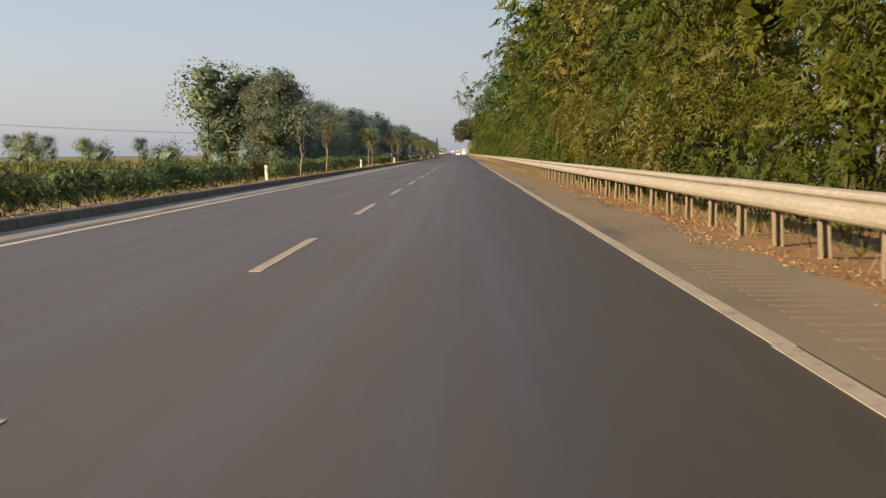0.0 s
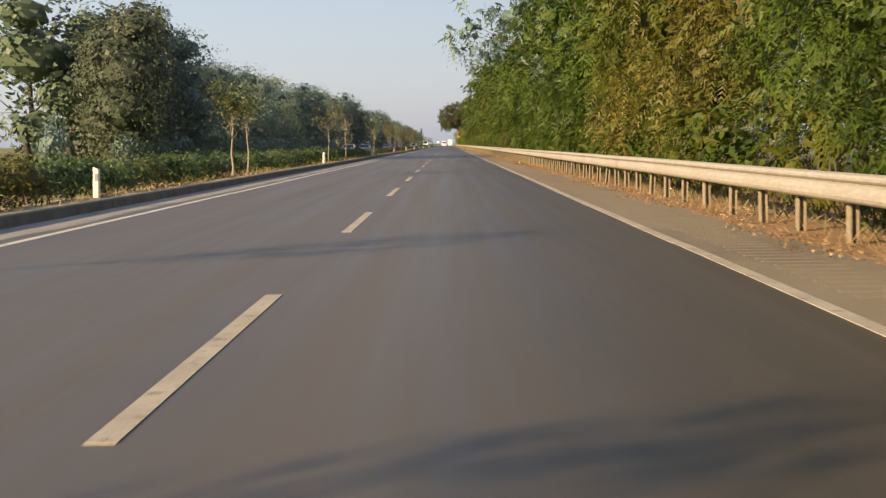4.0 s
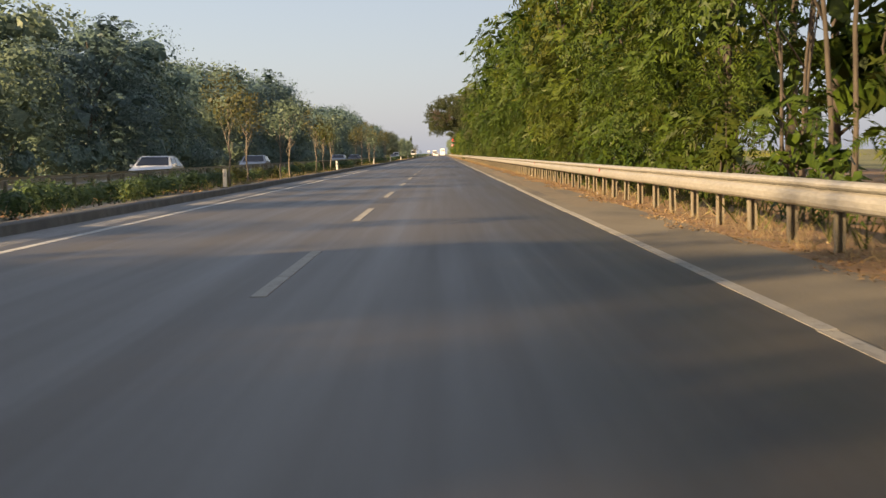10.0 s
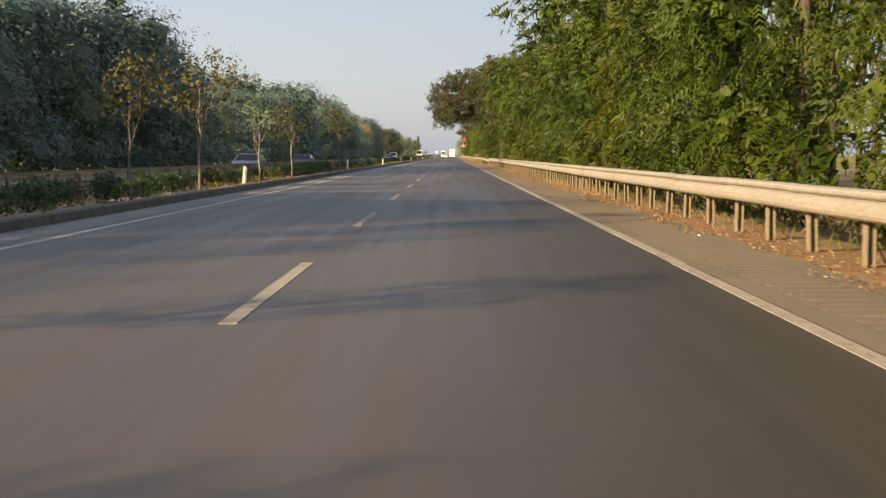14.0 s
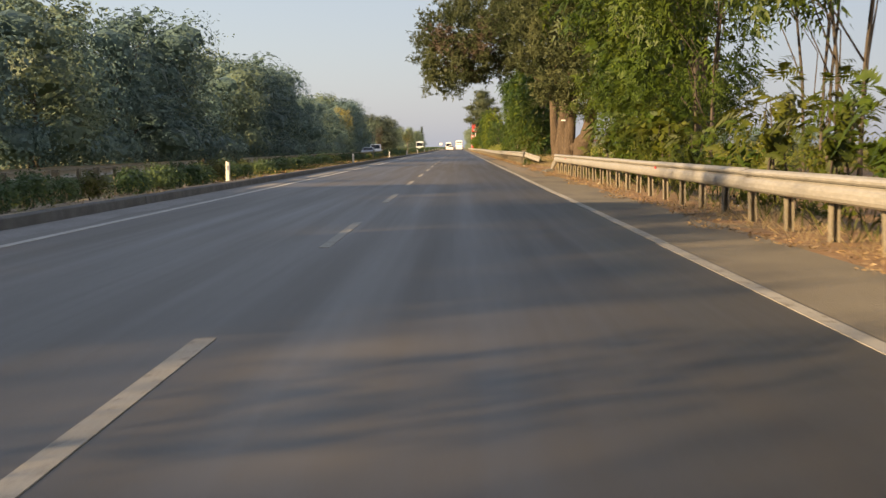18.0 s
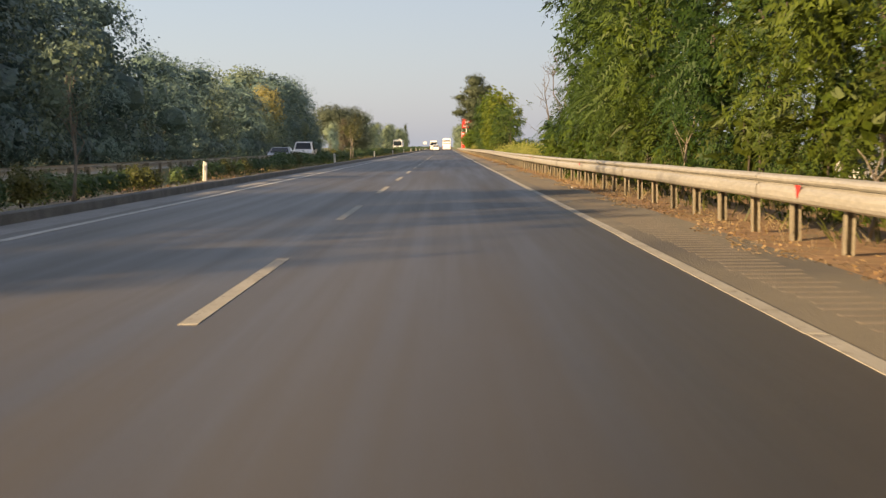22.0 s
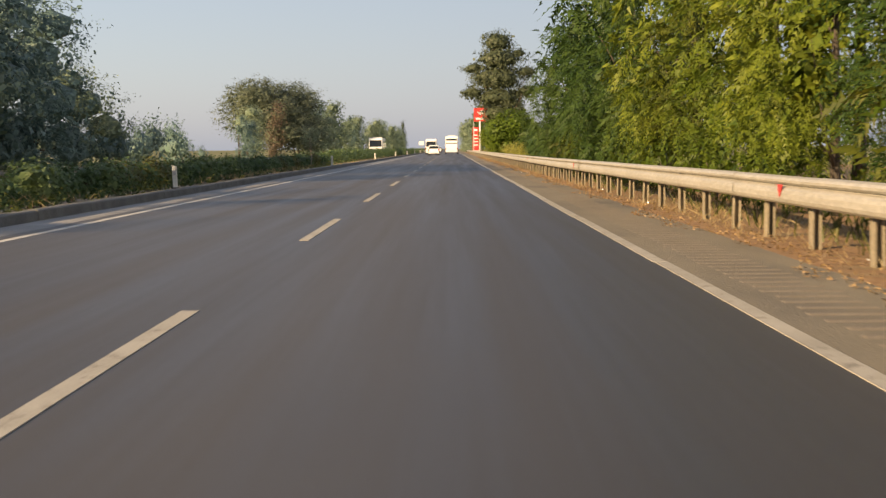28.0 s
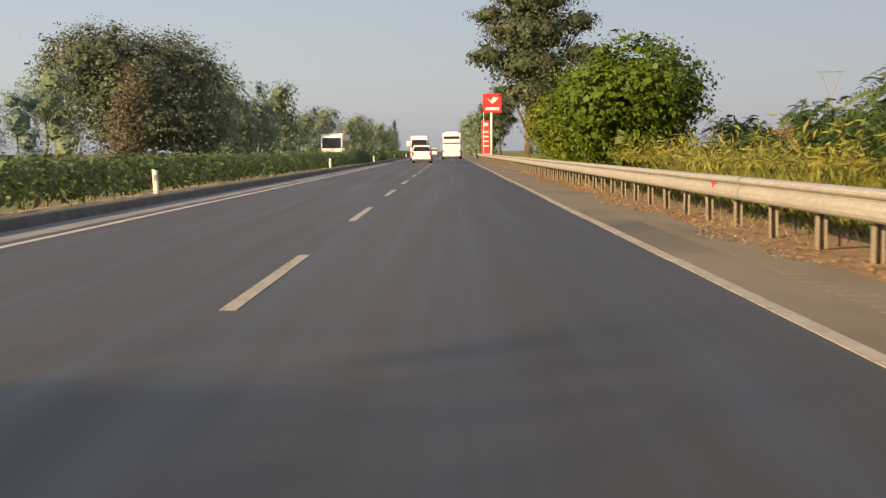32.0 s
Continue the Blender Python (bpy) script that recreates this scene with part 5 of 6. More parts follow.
# dense dark tree behind the pines, bare tree, lone field tree
bare_rng = np.random.default_rng(71)
bt = thing("bare_tree", "leafless tree with several grey stems and fine twigs", "tree", at=pose(9.6, 503.0, -0.1))
trunk_v, trunk_f, verts, faces = [], [], [], []
for k in range(7):
    foot = np.array((-1.4 + 0.9 * k + bare_rng.normal(0, 0.15), bare_rng.uniform(-1.2, 1.2), -0.1))
    top = foot + (bare_rng.normal(0.0, 0.7), bare_rng.normal(0, 0.8), bare_rng.uniform(5.8, 8.2))
    stem = crooked(bare_rng, foot, top, 8, 0.16)
    tube(stem, (0.075, 0.068, 0.06, 0.052, 0.044, 0.036, 0.028, 0.02, 0.01), 6, trunk_v, trunk_f)
    for _ in range(10):
        j = int(bare_rng.integers(2, 8))
        a = bare_rng.uniform(0, 2 * math.pi)
        reach_out = bare_rng.uniform(0.7, 1.7) * (1.15 - j / 10)
        tip = stem[j] + (math.cos(a) * reach_out, math.sin(a) * reach_out, bare_rng.uniform(0.5, 1.5))
        limb = crooked(bare_rng, stem[j], tip, 4, 0.07)
        tube(limb, (0.026, 0.022, 0.017, 0.012, 0.006), 4, verts, faces)
        for _ in range(6):
            m = int(bare_rng.integers(1, 5))
            end = limb[m] + bare_rng.normal(0, 0.26, 3) + (0, 0, 0.2)
            tube([limb[m], (limb[m] + end) / 2 + bare_rng.normal(0, 0.04, 3), end], (0.012, 0.009, 0.005), 3, verts, faces)
part("trunk", mesh("bare_trunk", trunk_v, trunk_f, M_TWIG, True), bt)
part("branchwork", mesh("bare_twigs", verts, faces, M_TWIG, True), bt)
place(lb, 21.0, 594, -0.3, -80, 0.66)
place(lb, 40, 700, -0.3, -90, 0.6)

# dead saplings behind the rail
for x, y, tall in ((6.2, 440.0, 1.75), (6.1, 427.6, 1.1), (6.15, 426.0, 1.0), (6.1, 424.2, 1.15)):
    sapling = thing("dead_sapling", "pale dead sapling with a few bare forked twigs", "sapling", "dead saplings behind the rail", at=pose(x, y, -0.05))
    stem = crooked(bare_rng, (0, 0, -0.05), (bare_rng.normal(0, 0.08), 0, tall * 0.62), 3, 0.03)
    part("stem", mesh("sapling_stem", *tube(stem, (0.03, 0.027, 0.024, 0.02), 6), M_YOUNGBARK, True), sapling)
    for k in range(5):
        fork = stem[-1 - k % 2]
        tip = fork + (math.cos(1.3 * k) * 0.2 * tall, bare_rng.normal(0, 0.15), bare_rng.uniform(0.25, 0.38) * tall)
        part("twig", mesh("sapling_twig", *tube(crooked(bare_rng, fork, tip, 3, 0.03), (0.016, 0.012, 0.009, 0.005), 4), M_YOUNGBARK, True), sapling)

# stone pine, shrubs and the tall conifer before the filling station
stone = tree("stone_pine", "bright green rounded stone pine", "tree", "", 72, 4.6, [(0, 0, 2.9, 2.0, 2.2, 1.5), (-0.9, -0.6, 2.3, 1.4, 1.6, 1.3), (0.6, 0.9, 2.5, 1.5, 1.5, 1.4), (0, 0, 1.4, 1.6, 1.7, 1.1)], M_PINEBARK, broad_crown(L_BRIGHT, 1100, 0.14, None, 1600, 9, 0.1, None, 0.24, 3), radius=0.16)
stone.matrix_basis = pose(7.4, 676, -0.1) @ Matrix.Diagonal((1.22, 1.22, 1.08, 1))
place(stone, 6.9, 690, -0.1, 70, 0.8)
con = tree("conifer", "tall old pine with layered grey-green boughs", "tree", "", 73, 19.0, [(0.6, 0, 6.4, 3.2, 3.0, 1.5), (0.4, 0, 8.8, 4.3, 4.0, 1.9), (0.2, 0, 11.8, 4.7, 4.3, 2.2), (0.5, 0, 14.8, 3.9, 3.6, 2.1), (0.3, 0.3, 17.4, 2.6, 2.4, 1.9), (4.6, -0.8, 9.8, 2.0, 2.0, 1.0), (4.6, 0.4, 12.8, 2.0, 2.0, 1.0), (-3.6, -0.6, 9.6, 2.0, 2.0, 1.1), (-3.4, 0.5, 13.4, 1.8, 1.8, 0.9), (3.4, 0, 15.6, 1.4, 1.4, 0.8), (2.4, -0.5, 6.0, 2.0, 1.8, 0.8)], M_PINEBARK, broad_crown(L_CONIFER, 1150, 0.26, None, 2600, 9, 0.24, None, 0.46, 3, 0.66), radius=0.34, limbs=9)
con.matrix_basis = pose(8.6, 757, -0.1)
place(con, 13.5, 800, -0.1, 120, 0.62)
place(con, 12.5, 930, -0.1, 200, 0.8)
for x, y, s, k in ((12.6, 790, 0.5, la), (12.4, 779, 0.45, lb), (8.4, 712, 0.3, la), (9.2, 702, 0.32, lb), (7.6, 722, 0.27, la), (9.0, 733, 0.35, lb)):
    place(k, x, y, -0.1, R.uniform(-110, -70), s)
FAR_TREES = (la, lb)
for o in (ro, rv, le, lx, rf, rp, ra, rb, rc, rd, rk, ry, lc, lg, ls, ya, yb, yc, ha, hb, hc, rl):
    stow(o)


# ---- grass, reeds, litter ----
def scatter(rng, n, x0, x1, y0, y1, z=0.0):
    return np.stack([rng.uniform(x0, x1, n), rng.uniform(y0, y1, n), np.full(n, z)], 1)


def stuff(name, blades, material, label, category):
    v, f = blades
    return tagged(new(name, mesh(name, v.tolist(), f.tolist(), material)), label, category, kind="stuff")


G = np.random.default_rng(81)


def tufts(rng, p, per, spread, size, width=0.2, loose=0.6):
    """Low mounds of narrow leaves round each place."""
    q, out = clumped(rng, p, np.tile((0.0, 0.0, 1.0), (len(p), 1)), per, spread)
    q[:, 2] = np.maximum(q[:, 2], p[0, 2])
    return small_blades(rng, q, out, size, width, loose)


p = scatter(G, 42000, 4.95, 6.3, -30, 700, 0.0)
p = p[(p[:, 1] < 384) | (p[:, 1] > 405)]
p = p[(np.sin(p[:, 1] * 0.37) + np.sin(p[:, 1] * 0.113 + 1) + G.normal(0, 0.6, len(p))) > 0.1]
stuff("dry_grass", upright_blades(G, p, 0.16, 0.004, 0.8), L_STRAW, "dry straw-coloured grass under the guard rail", "grass")
p = scatter(G, 9500, 5.5, 7.0, -30, 700, 0.0)
p = p[(p[:, 1] < 384) | (p[:, 1] > 405)]
stuff("weeds", upright_blades(G, p, 0.34, 0.014, 0.5), L_GRASS, "green weeds behind the guard rail", "weeds")
p = scatter(G, 70000, 4.5, 6.0, -30, 700, 0.02)
p[:, 0] = 4.58 + np.abs(G.normal(0, 0.42, len(p))) + 0.18 * np.sin(p[:, 1] * 0.6) + 0.12 * np.sin(p[:, 1] * 1.9)
q = small_blades(G, p, np.tile((0, 0, 0.2), (len(p), 1)), 0.056, 0.6, 0.5)
q[0][:, 2] = 0.012 + np.abs(q[0][:, 2] - 0.02) * 0.5
stuff("leaf_litter", q, L_LITTER, "rust-brown fallen leaves along the shoulder", "leaf litter")
p = scatter(G, 90, 4.3, 6.2, -20, 690, 0.02)
stuff("stones", broad_blades(G, p, np.tile((0, 0, 0.4), (len(p), 1)), 0.05, 0.8, -0.1), M_SIGNWHITE, "small pale stones and paper scraps on the verge", "litter")
p = scatter(G, 9000, -5.9, -4.75, -10, 480, 0.13)
p = p[np.sin(p[:, 1] * 0.43) + np.sin(p[:, 1] * 0.151 + 2) + G.normal(0, 0.5, len(p)) > 0.3]
stuff("leaf_litter", small_blades(G, p, np.tile((0, 0, 0.3), (len(p), 1)), 0.07, 0.6, 0.5), L_LITTER, "rust-brown fallen leaves in front of the hedge", "leaf litter")
p = scatter(G, 700, -6.1, -4.85, -10, 640, 0.13)
stuff("median_weeds", tufts(G, p, 14, 0.13, 0.11), L_CROP, "low tufts of half-dry weeds on the median", "weeds")
p = scatter(G, 22000, -9.0, -4.75, -10, 720, 0.13)
keep = np.sin(p[:, 1] * 0.29) + np.sin(p[:, 1] * 0.097) + G.normal(0, 0.7, len(p)) > 0.2
stuff("median_grass", upright_blades(G, p[keep], 0.12, 0.008, 0.7), L_STRAW, "thin dry grass on the median", "grass")
p = np.concatenate([scatter(G, 5000, 6.5, 11.0, 486, 548, -0.1), scatter(G, 2500, 11.0, 26.0, 478, 590, -0.2)])
stuff("reed_bed", upright_blades(G, p, 1.0, 0.014, 0.4), L_REED, "yellow-green reeds and tall grass", "reeds")
p = np.concatenate([scatter(G, 420, 6.6, 11.0, 486, 548, 0.0), scatter(G, 260, 11.0, 26.0, 478, 590, 0.0)])
p[:, 2] = 0.35 + 0.3 * np.sin(p[:, 0] * 1.7) * np.sin(p[:, 1] * 0.9) + G.uniform(0, 0.35, len(p))
stuff("cane_leaves", tufts(G, p, 60, 0.3, 0.24), L_REED, "lime and straw coloured leaves of low cane", "reeds")
p = np.concatenate([scatter(G, 6000, 5.9, 12.0, 640, 760, -0.1), scatter(G, 1500, 6.4, 7.9, 640, 668, -0.05)])
stuff("tall_grass", upright_blades(G, p, 0.8, 0.014, 0.5), L_CROP, "tall yellow-green grass behind the rail", "grass")
p = scatter(G, 80, 6.5, 8.0, 646, 678, 0.0)
p[:, 2] = G.uniform(0.45, 1.0, len(p))
stuff("cane_leaves", tufts(G, p, 50, 0.26, 0.22), L_CROP, "straw-yellow leaves of tall grass behind the rail", "reeds")
p = scatter(G, 22000, 5.9, 9.5, 388, 424, -0.03)
p = p[p[:, 0] - 6.4 + G.normal(0, 0.5, len(p)) > 0.5 * np.sin(p[:, 1] * 0.5) - (p[:, 1] > 399) * 0.5]
stuff("dry_grass", upright_blades(G, p, 0.22, 0.008, 0.8), L_STRAW, "pale dry grass round the pine trunks", "grass")
p = scatter(G, 3200, 6.9, 10.5, 396, 426, -0.08)
stuff("dry_stalks", upright_blades(G, p, 0.55, 0.009, 0.35), L_STRAW, "tall straw-coloured stalks at the foot of the pines", "grass")
p = scatter(G, 3000, 8.5, 14, 386, 430, -0.1)
stuff("weeds", upright_blades(G, p, 0.5, 0.03, 0.5), L_GRASS, "green weeds behind the pine trunks", "weeds")
p = np.concatenate([scatter(G, 500, 10.5, 24.0, 388, 450, 0.1), scatter(G, 700, 24.0, 75.0, 388, 510, 0.1)])
stuff("crop", tufts(G, p, 45, 0.55, 0.34), L_CROP, "lime-green field crop beyond the pines", "crop")
for k in range(18):
    place(FAR_TREES[k % 2], 27 + 3.0 * k + R.normal(0, 0.8), 522 + R.normal(0, 4), -0.35, R.uniform(-110, -70), R.uniform(0.33, 0.45))
stow(FAR_TREES[0]), stow(FAR_TREES[1])
p = scatter(G, 5000, -60, -24, 60, 150, -0.3)
stuff("crop", upright_blades(G, p, 0.8, 0.09, 0.25), L_GRASS, "green field crop beyond the road", "crop")


# ---- vehicles ----
def hull(name, profile, width, belt, top_in, material, bevel=0.05, nose_in=0.9):
    """A vehicle shell: a side profile of (y, z) given width, drawn in above the belt line and at the ends."""
    ys = [y for y, _ in profile]
    y0, y1, z1 = min(ys), max(ys), max(z for _, z in profile)
    bm = bmesh.new()
    rings = []
    for sign in (-1, 1):
        row = []
        for y, z in profile:
            w = width / 2
            if z > belt:
                w *= 1 - (1 - top_in) * (z - belt) / (z1 - belt)
            if min(y - y0, y1 - y) < 0.12:
                w *= nose_in
            row.append(bm.verts.new((sign * w, y, z)))
        rings.append(row)
    n = len(profile)
    for i in range(n):
        bm.faces.new((rings[0][i], rings[1][i], rings[1][(i + 1) % n], rings[0][(i + 1) % n]))
    bm.faces.new(rings[0][::-1])
    bm.faces.new(rings[1])
    bmesh.ops.recalc_face_normals(bm, faces=bm.faces[:])
    bmesh.ops.bevel(bm, geom=bm.edges[:], offset=bevel, segments=2, affect="EDGES", clamp_overlap=True)
    return from_bm(name, bm, material, False)


def plate(name, corners, material, out):
    """A thin pane on four corners, set a little outwards."""
    o = Vector(out).normalized()
    a = [Vector(c) + o * 0.004 for c in corners]
    b = [Vector(c) + o * 0.016 for c in corners]
    n = len(a)
    faces = [tuple(range(n, 2 * n)), tuple(reversed(range(n)))] + [(i, (i + 1) % n, n + (i + 1) % n, n + i) for i in range(n)]
    return mesh(name, a + b, faces, material)


def wheel(parent, x, y, r, w):
    verts, faces = [], []
    prof = [(-w / 2, r * 0.6), (-w / 2, r * 0.94), (-w * 0.36, r), (w * 0.36, r), (w / 2, r * 0.94), (w / 2, r * 0.6)]
    seg = 20
    for k in range(seg):
        a = 2 * math.pi * k / seg
        verts += [(px, pr * math.cos(a), pr * math.sin(a)) for px, pr in prof]
    m = len(prof)
    for k in range(seg):
        for i in range(m - 1):
            a, b = k * m + i, ((k + 1) % seg) * m + i
            faces.append((a, b, b + 1, a + 1))
    wh = part("wheel", mesh("tyre", verts, faces, M_BLACK, True), parent, at=pose(x, y, r))
    bm = bmesh.new()
    bmesh.ops.create_cone(bm, cap_ends=True, segments=16, radius1=r * 0.6, radius2=r * 0.5, depth=w * 0.9, matrix=Euler((0, radians(90 if x > 0 else -90), 0)).to_matrix().to_4x4())
    part("rim", from_bm("rim", bm, M_ALLOY), wh, "grey alloy rim")


CARS = {
    "hatch": dict(w=1.74, belt=0.95, top=0.78, r=0.31, axle=(-1.2, 1.25), prof=[(-1.95, 0.3), (-2.0, 0.6), (-1.98, 0.95), (-1.72, 1.42), (-1.4, 1.52), (0.1, 1.5), (0.95, 1.02), (1.75, 0.86), (2.0, 0.65), (2.0, 0.3), (1.6, 0.2), (-1.6, 0.2)],
                  rear=((-1.97, 1.0), (-1.76, 1.38)), front=((0.9, 1.05), (0.2, 1.45)), side=(-1.55, 0.75, 1.0, 1.4)),
    "sedan": dict(w=1.76, belt=0.95, top=0.76, r=0.31, axle=(-1.3, 1.35), prof=[(-2.2, 0.32), (-2.25, 0.6), (-2.2, 1.0), (-1.55, 1.06), (-0.95, 1.42), (-0.5, 1.46), (0.2, 1.44), (0.95, 1.02), (1.85, 0.86), (2.15, 0.65), (2.15, 0.3), (1.7, 0.2), (-1.7, 0.2)],
                  rear=((-1.5, 1.08), (-1.0, 1.4)), front=((0.9, 1.05), (0.28, 1.4)), side=(-1.2, 0.75, 1.0, 1.37)),
    "minibus": dict(w=2.0, belt=1.2, top=0.88, r=0.34, axle=(-1.7, 1.75), prof=[(-2.75, 0.35), (-2.8, 0.7), (-2.78, 1.3), (-2.65, 2.5), (-2.4, 2.62), (1.5, 2.58), (2.0, 2.3), (2.45, 1.25), (2.8, 0.95), (2.85, 0.35), (2.4, 0.25), (-2.4, 0.25)],
                    rear=((-2.79, 1.35), (-2.69, 2.2)), front=((2.42, 1.35), (2.05, 2.2)), side=(-2.4, 1.7, 1.35, 2.15)),
    "bus": dict(w=2.5, belt=1.6, top=0.93, r=0.48, axle=(-3.0, 3.2), prof=[(-5.9, 0.4), (-6.0, 0.9), (-5.95, 2.2), (-5.8, 3.1), (-5.4, 3.3), (5.3, 3.3), (5.75, 3.1), (5.95, 1.6), (6.0, 0.9), (5.95, 0.35), (5.4, 0.28), (-5.4, 0.28)],
                rear=((-5.96, 1.9), (-5.84, 2.85)), front=((5.94, 1.5), (5.79, 2.9)), side=(-5.4, 5.2, 1.6, 2.7)),
}


def vehicle(style, label, category, paint, at, group=""):
    c = CARS[style]
    t = thing({"hatch": "car", "sedan": "car"}.get(style, style), label, category, group, at=at)
    zt = max(z for _, z in c["prof"])

    def half(z):
        w = c["w"] / 2
        return w * (1 - (1 - c["top"]) * max(0, z - c["belt"]) / (zt - c["belt"]))

    part("body", hull("vehicle_body", c["prof"], c["w"], c["belt"], c["top"], paint, 0.045), t)
    for key, name in (("rear", "rear_window"), ("front", "windscreen")):
        (ya, za), (yb, zb) = c[key]
        a, b = half(za) * 0.84, half(zb) * 0.84
        d = Vector((0, zb - za, ya - yb)) if key == "front" else Vector((0, -(zb - za), yb - ya))
        part(name, plate(name, [(-a, ya, za), (a, ya, za), (b, yb, zb), (-b, yb, zb)], M_GLASS, d), t, "dark tinted glass")
    y0, y1, z0, z1 = c["side"]
    n = 4 if style == "bus" else 2
    for s in (-1, 1):
        for k in range(n):
            a, b = y0 + (y1 - y0) * k / n + 0.04, y0 + (y1 - y0) * (k + 1) / n - 0.04
            inset = 0.22 if style in ("hatch", "sedan") and k == n - 1 else 0.0
            inset0 = 0.2 if style in ("hatch", "sedan") and k == 0 else 0.0
            part("side_window", plate("side_window", [(s * half(z0), a, z0), (s * half(z0), b, z0), (s * half(z1), b - inset, z1), (s * half(z1), a + inset0, z1)], M_GLASS, (s, 0, 0.2)), t)
        for y in c["axle"]:
            wheel(t, s * (c["w"] / 2 - 0.1), y, c["r"], 0.2 if style != "bus" else 0.28)
        yr, yf = min(y for y, _ in c["prof"]), max(y for y, _ in c["prof"])
        zl = 0.78 if style in ("hatch", "sedan") else 1.0
        part("tail_lamp", box("tail_lamp", (0.16, 0.08, 0.3), M_TAIL, 0.02, (s * c["w"] * 0.42, yr + 0.035, zl)), t, "red tail lamp")
        part("headlight", box("headlight", (0.3, 0.1, 0.16), M_LAMP, 0.03, (s * c["w"] * 0.35, yf - 0.04, zl - 0.1)), t, "clear headlight")
        part("mirror", box("mirror", (0.16, 0.09, 0.13), paint, 0.03, (s * (c["w"] / 2 + 0.07), c["front"][0][0] - 0.15, c["belt"] + 0.1)), t)
    part("number_plate", box("number_plate", (0.5, 0.02, 0.11), M_SIGNWHITE, 0.004, (0, min(y for y, _ in c["prof"]) - 0.008, 0.62)), t, "plain white number plate")
    part("bumper", box("bumper", (c["w"] * 0.86, 0.1, 0.16), M_BLACK if style != "bus" else paint, 0.03, (0, max(y for y, _ in c["prof"]) - 0.02, 0.4)), t)
    part("bumper", box("bumper", (c["w"] * 0.86, 0.1, 0.16), paint, 0.03, (0, min(y for y, _ in c["prof"]) + 0.02, 0.42)), t)
    if style == "bus":
        part("roof_unit", box("roof_unit", (1.6, 2.2, 0.18), M_WHITE, 0.06, (0, -1.5, 3.38)), t)
    return t


ONCOMING = "oncoming traffic"
vehicle("hatch", "white hatchback with dark rear window on the road ahead", "car", M_WHITE, pose(-0.9, 750, 0), "traffic ahead")
vehicle("minibus", "white minibus on the road ahead", "minibus", M_WHITE, pose(-1.7, 779, 0), "traffic ahead")
vehicle("bus", "white coach in the lane beside the guard rail", "bus", M_WHITE, pose(1.75, 812, 0), "traffic ahead")
vehicle("hatch", "white hatchback far down the road", "car", M_WHITE, pose(-1.7, 905, 0), "traffic ahead")
for style, lab, paint, x, y in (("sedan", "white saloon car on the opposite carriageway", M_WHITE, -11.2, 217.0), ("sedan", "silver saloon car on the opposite carriageway", M_SILVER, -11.2, 249.0), ("sedan", "silver saloon car on the opposite carriageway", M_SILVER, -11.2, 324.5), ("sedan", "dark saloon car on the opposite carriageway", M_DARKCAR, -11.2, 355.0), ("sedan", "silver saloon car on the opposite carriageway", M_SILVER, -11.2, 519.0), ("bus", "white coach on the opposite carriageway", M_WHITE, -11.3, 787.0)):
    vehicle(style, lab, "bus" if style == "bus" else "car", paint, pose(x, y, -0.38, 0, 0, 180), ONCOMING)

# pickup truck with a flat cargo bed
pk = thing("pickup_truck", "white pickup truck with a flat cargo bed on the opposite carriageway", "pickup truck", ONCOMING, at=pose(-11.2, 537.0, -0.38, 0, 0, 180))
part("cab", hull("pickup_cab", [(-0.5, 0.4), (-0.5, 1.2), (-0.42, 1.85), (-0.2, 1.93), (0.75, 1.9), (1.35, 1.2), (2.2, 1.05), (2.45, 0.8), (2.45, 0.35), (2.0, 0.28), (-0.3, 0.28)], 1.75, 1.15, 0.82, M_WHITE, 0.045), pk)
part("windscreen", plate("windscreen", [(-0.72, 1.3, 1.26), (0.72, 1.3, 1.26), (0.6, 0.83, 1.82), (-0.6, 0.83, 1.82)], M_GLASS, (0, 0.56, 0.47)), pk, "dark tinted glass")
for s in (-1, 1):
    part("side_window", plate("side_window", [(s * 0.87, -0.3, 1.2), (s * 0.87, 1.1, 1.2), (s * 0.745, 0.7, 1.78), (s * 0.745, -0.25, 1.78)], M_GLASS, (s, 0, 0.2)), pk)
    part("headlight", box("headlight", (0.3, 0.1, 0.18), M_LAMP, 0.03, (s * 0.62, 2.42, 0.78)), pk, "clear headlight")
    part("mirror", box("mirror", (0.16, 0.1, 0.2), M_BLACK, 0.03, (s * 0.98, 1.15, 1.3)), pk)
    for y in (-1.7, 1.55):
        wheel(pk, s * 0.76, y, 0.34, 0.2)
    part("bed_side", box("bed_side", (0.05, 2.1, 0.42), M_SILVER, 0.01, (s * 0.85, -1.65, 1.05)), pk, "pale metal bed side")
part("bed_floor", box("bed_floor", (1.7, 2.1, 0.1), M_SILVER, 0.01, (0, -1.65, 0.8)), pk)
part("tailgate", box("tailgate", (1.7, 0.05, 0.42), M_SILVER, 0.01, (0, -2.68, 1.05)), pk)
part("chassis", box("chassis", (0.9, 3.6, 0.2), M_BLACK, 0.02, (0, -0.8, 0.6)), pk)
part("bumper", box("bumper", (1.7, 0.12, 0.2), M_WHITE, 0.03, (0, 2.44, 0.45)), pk)

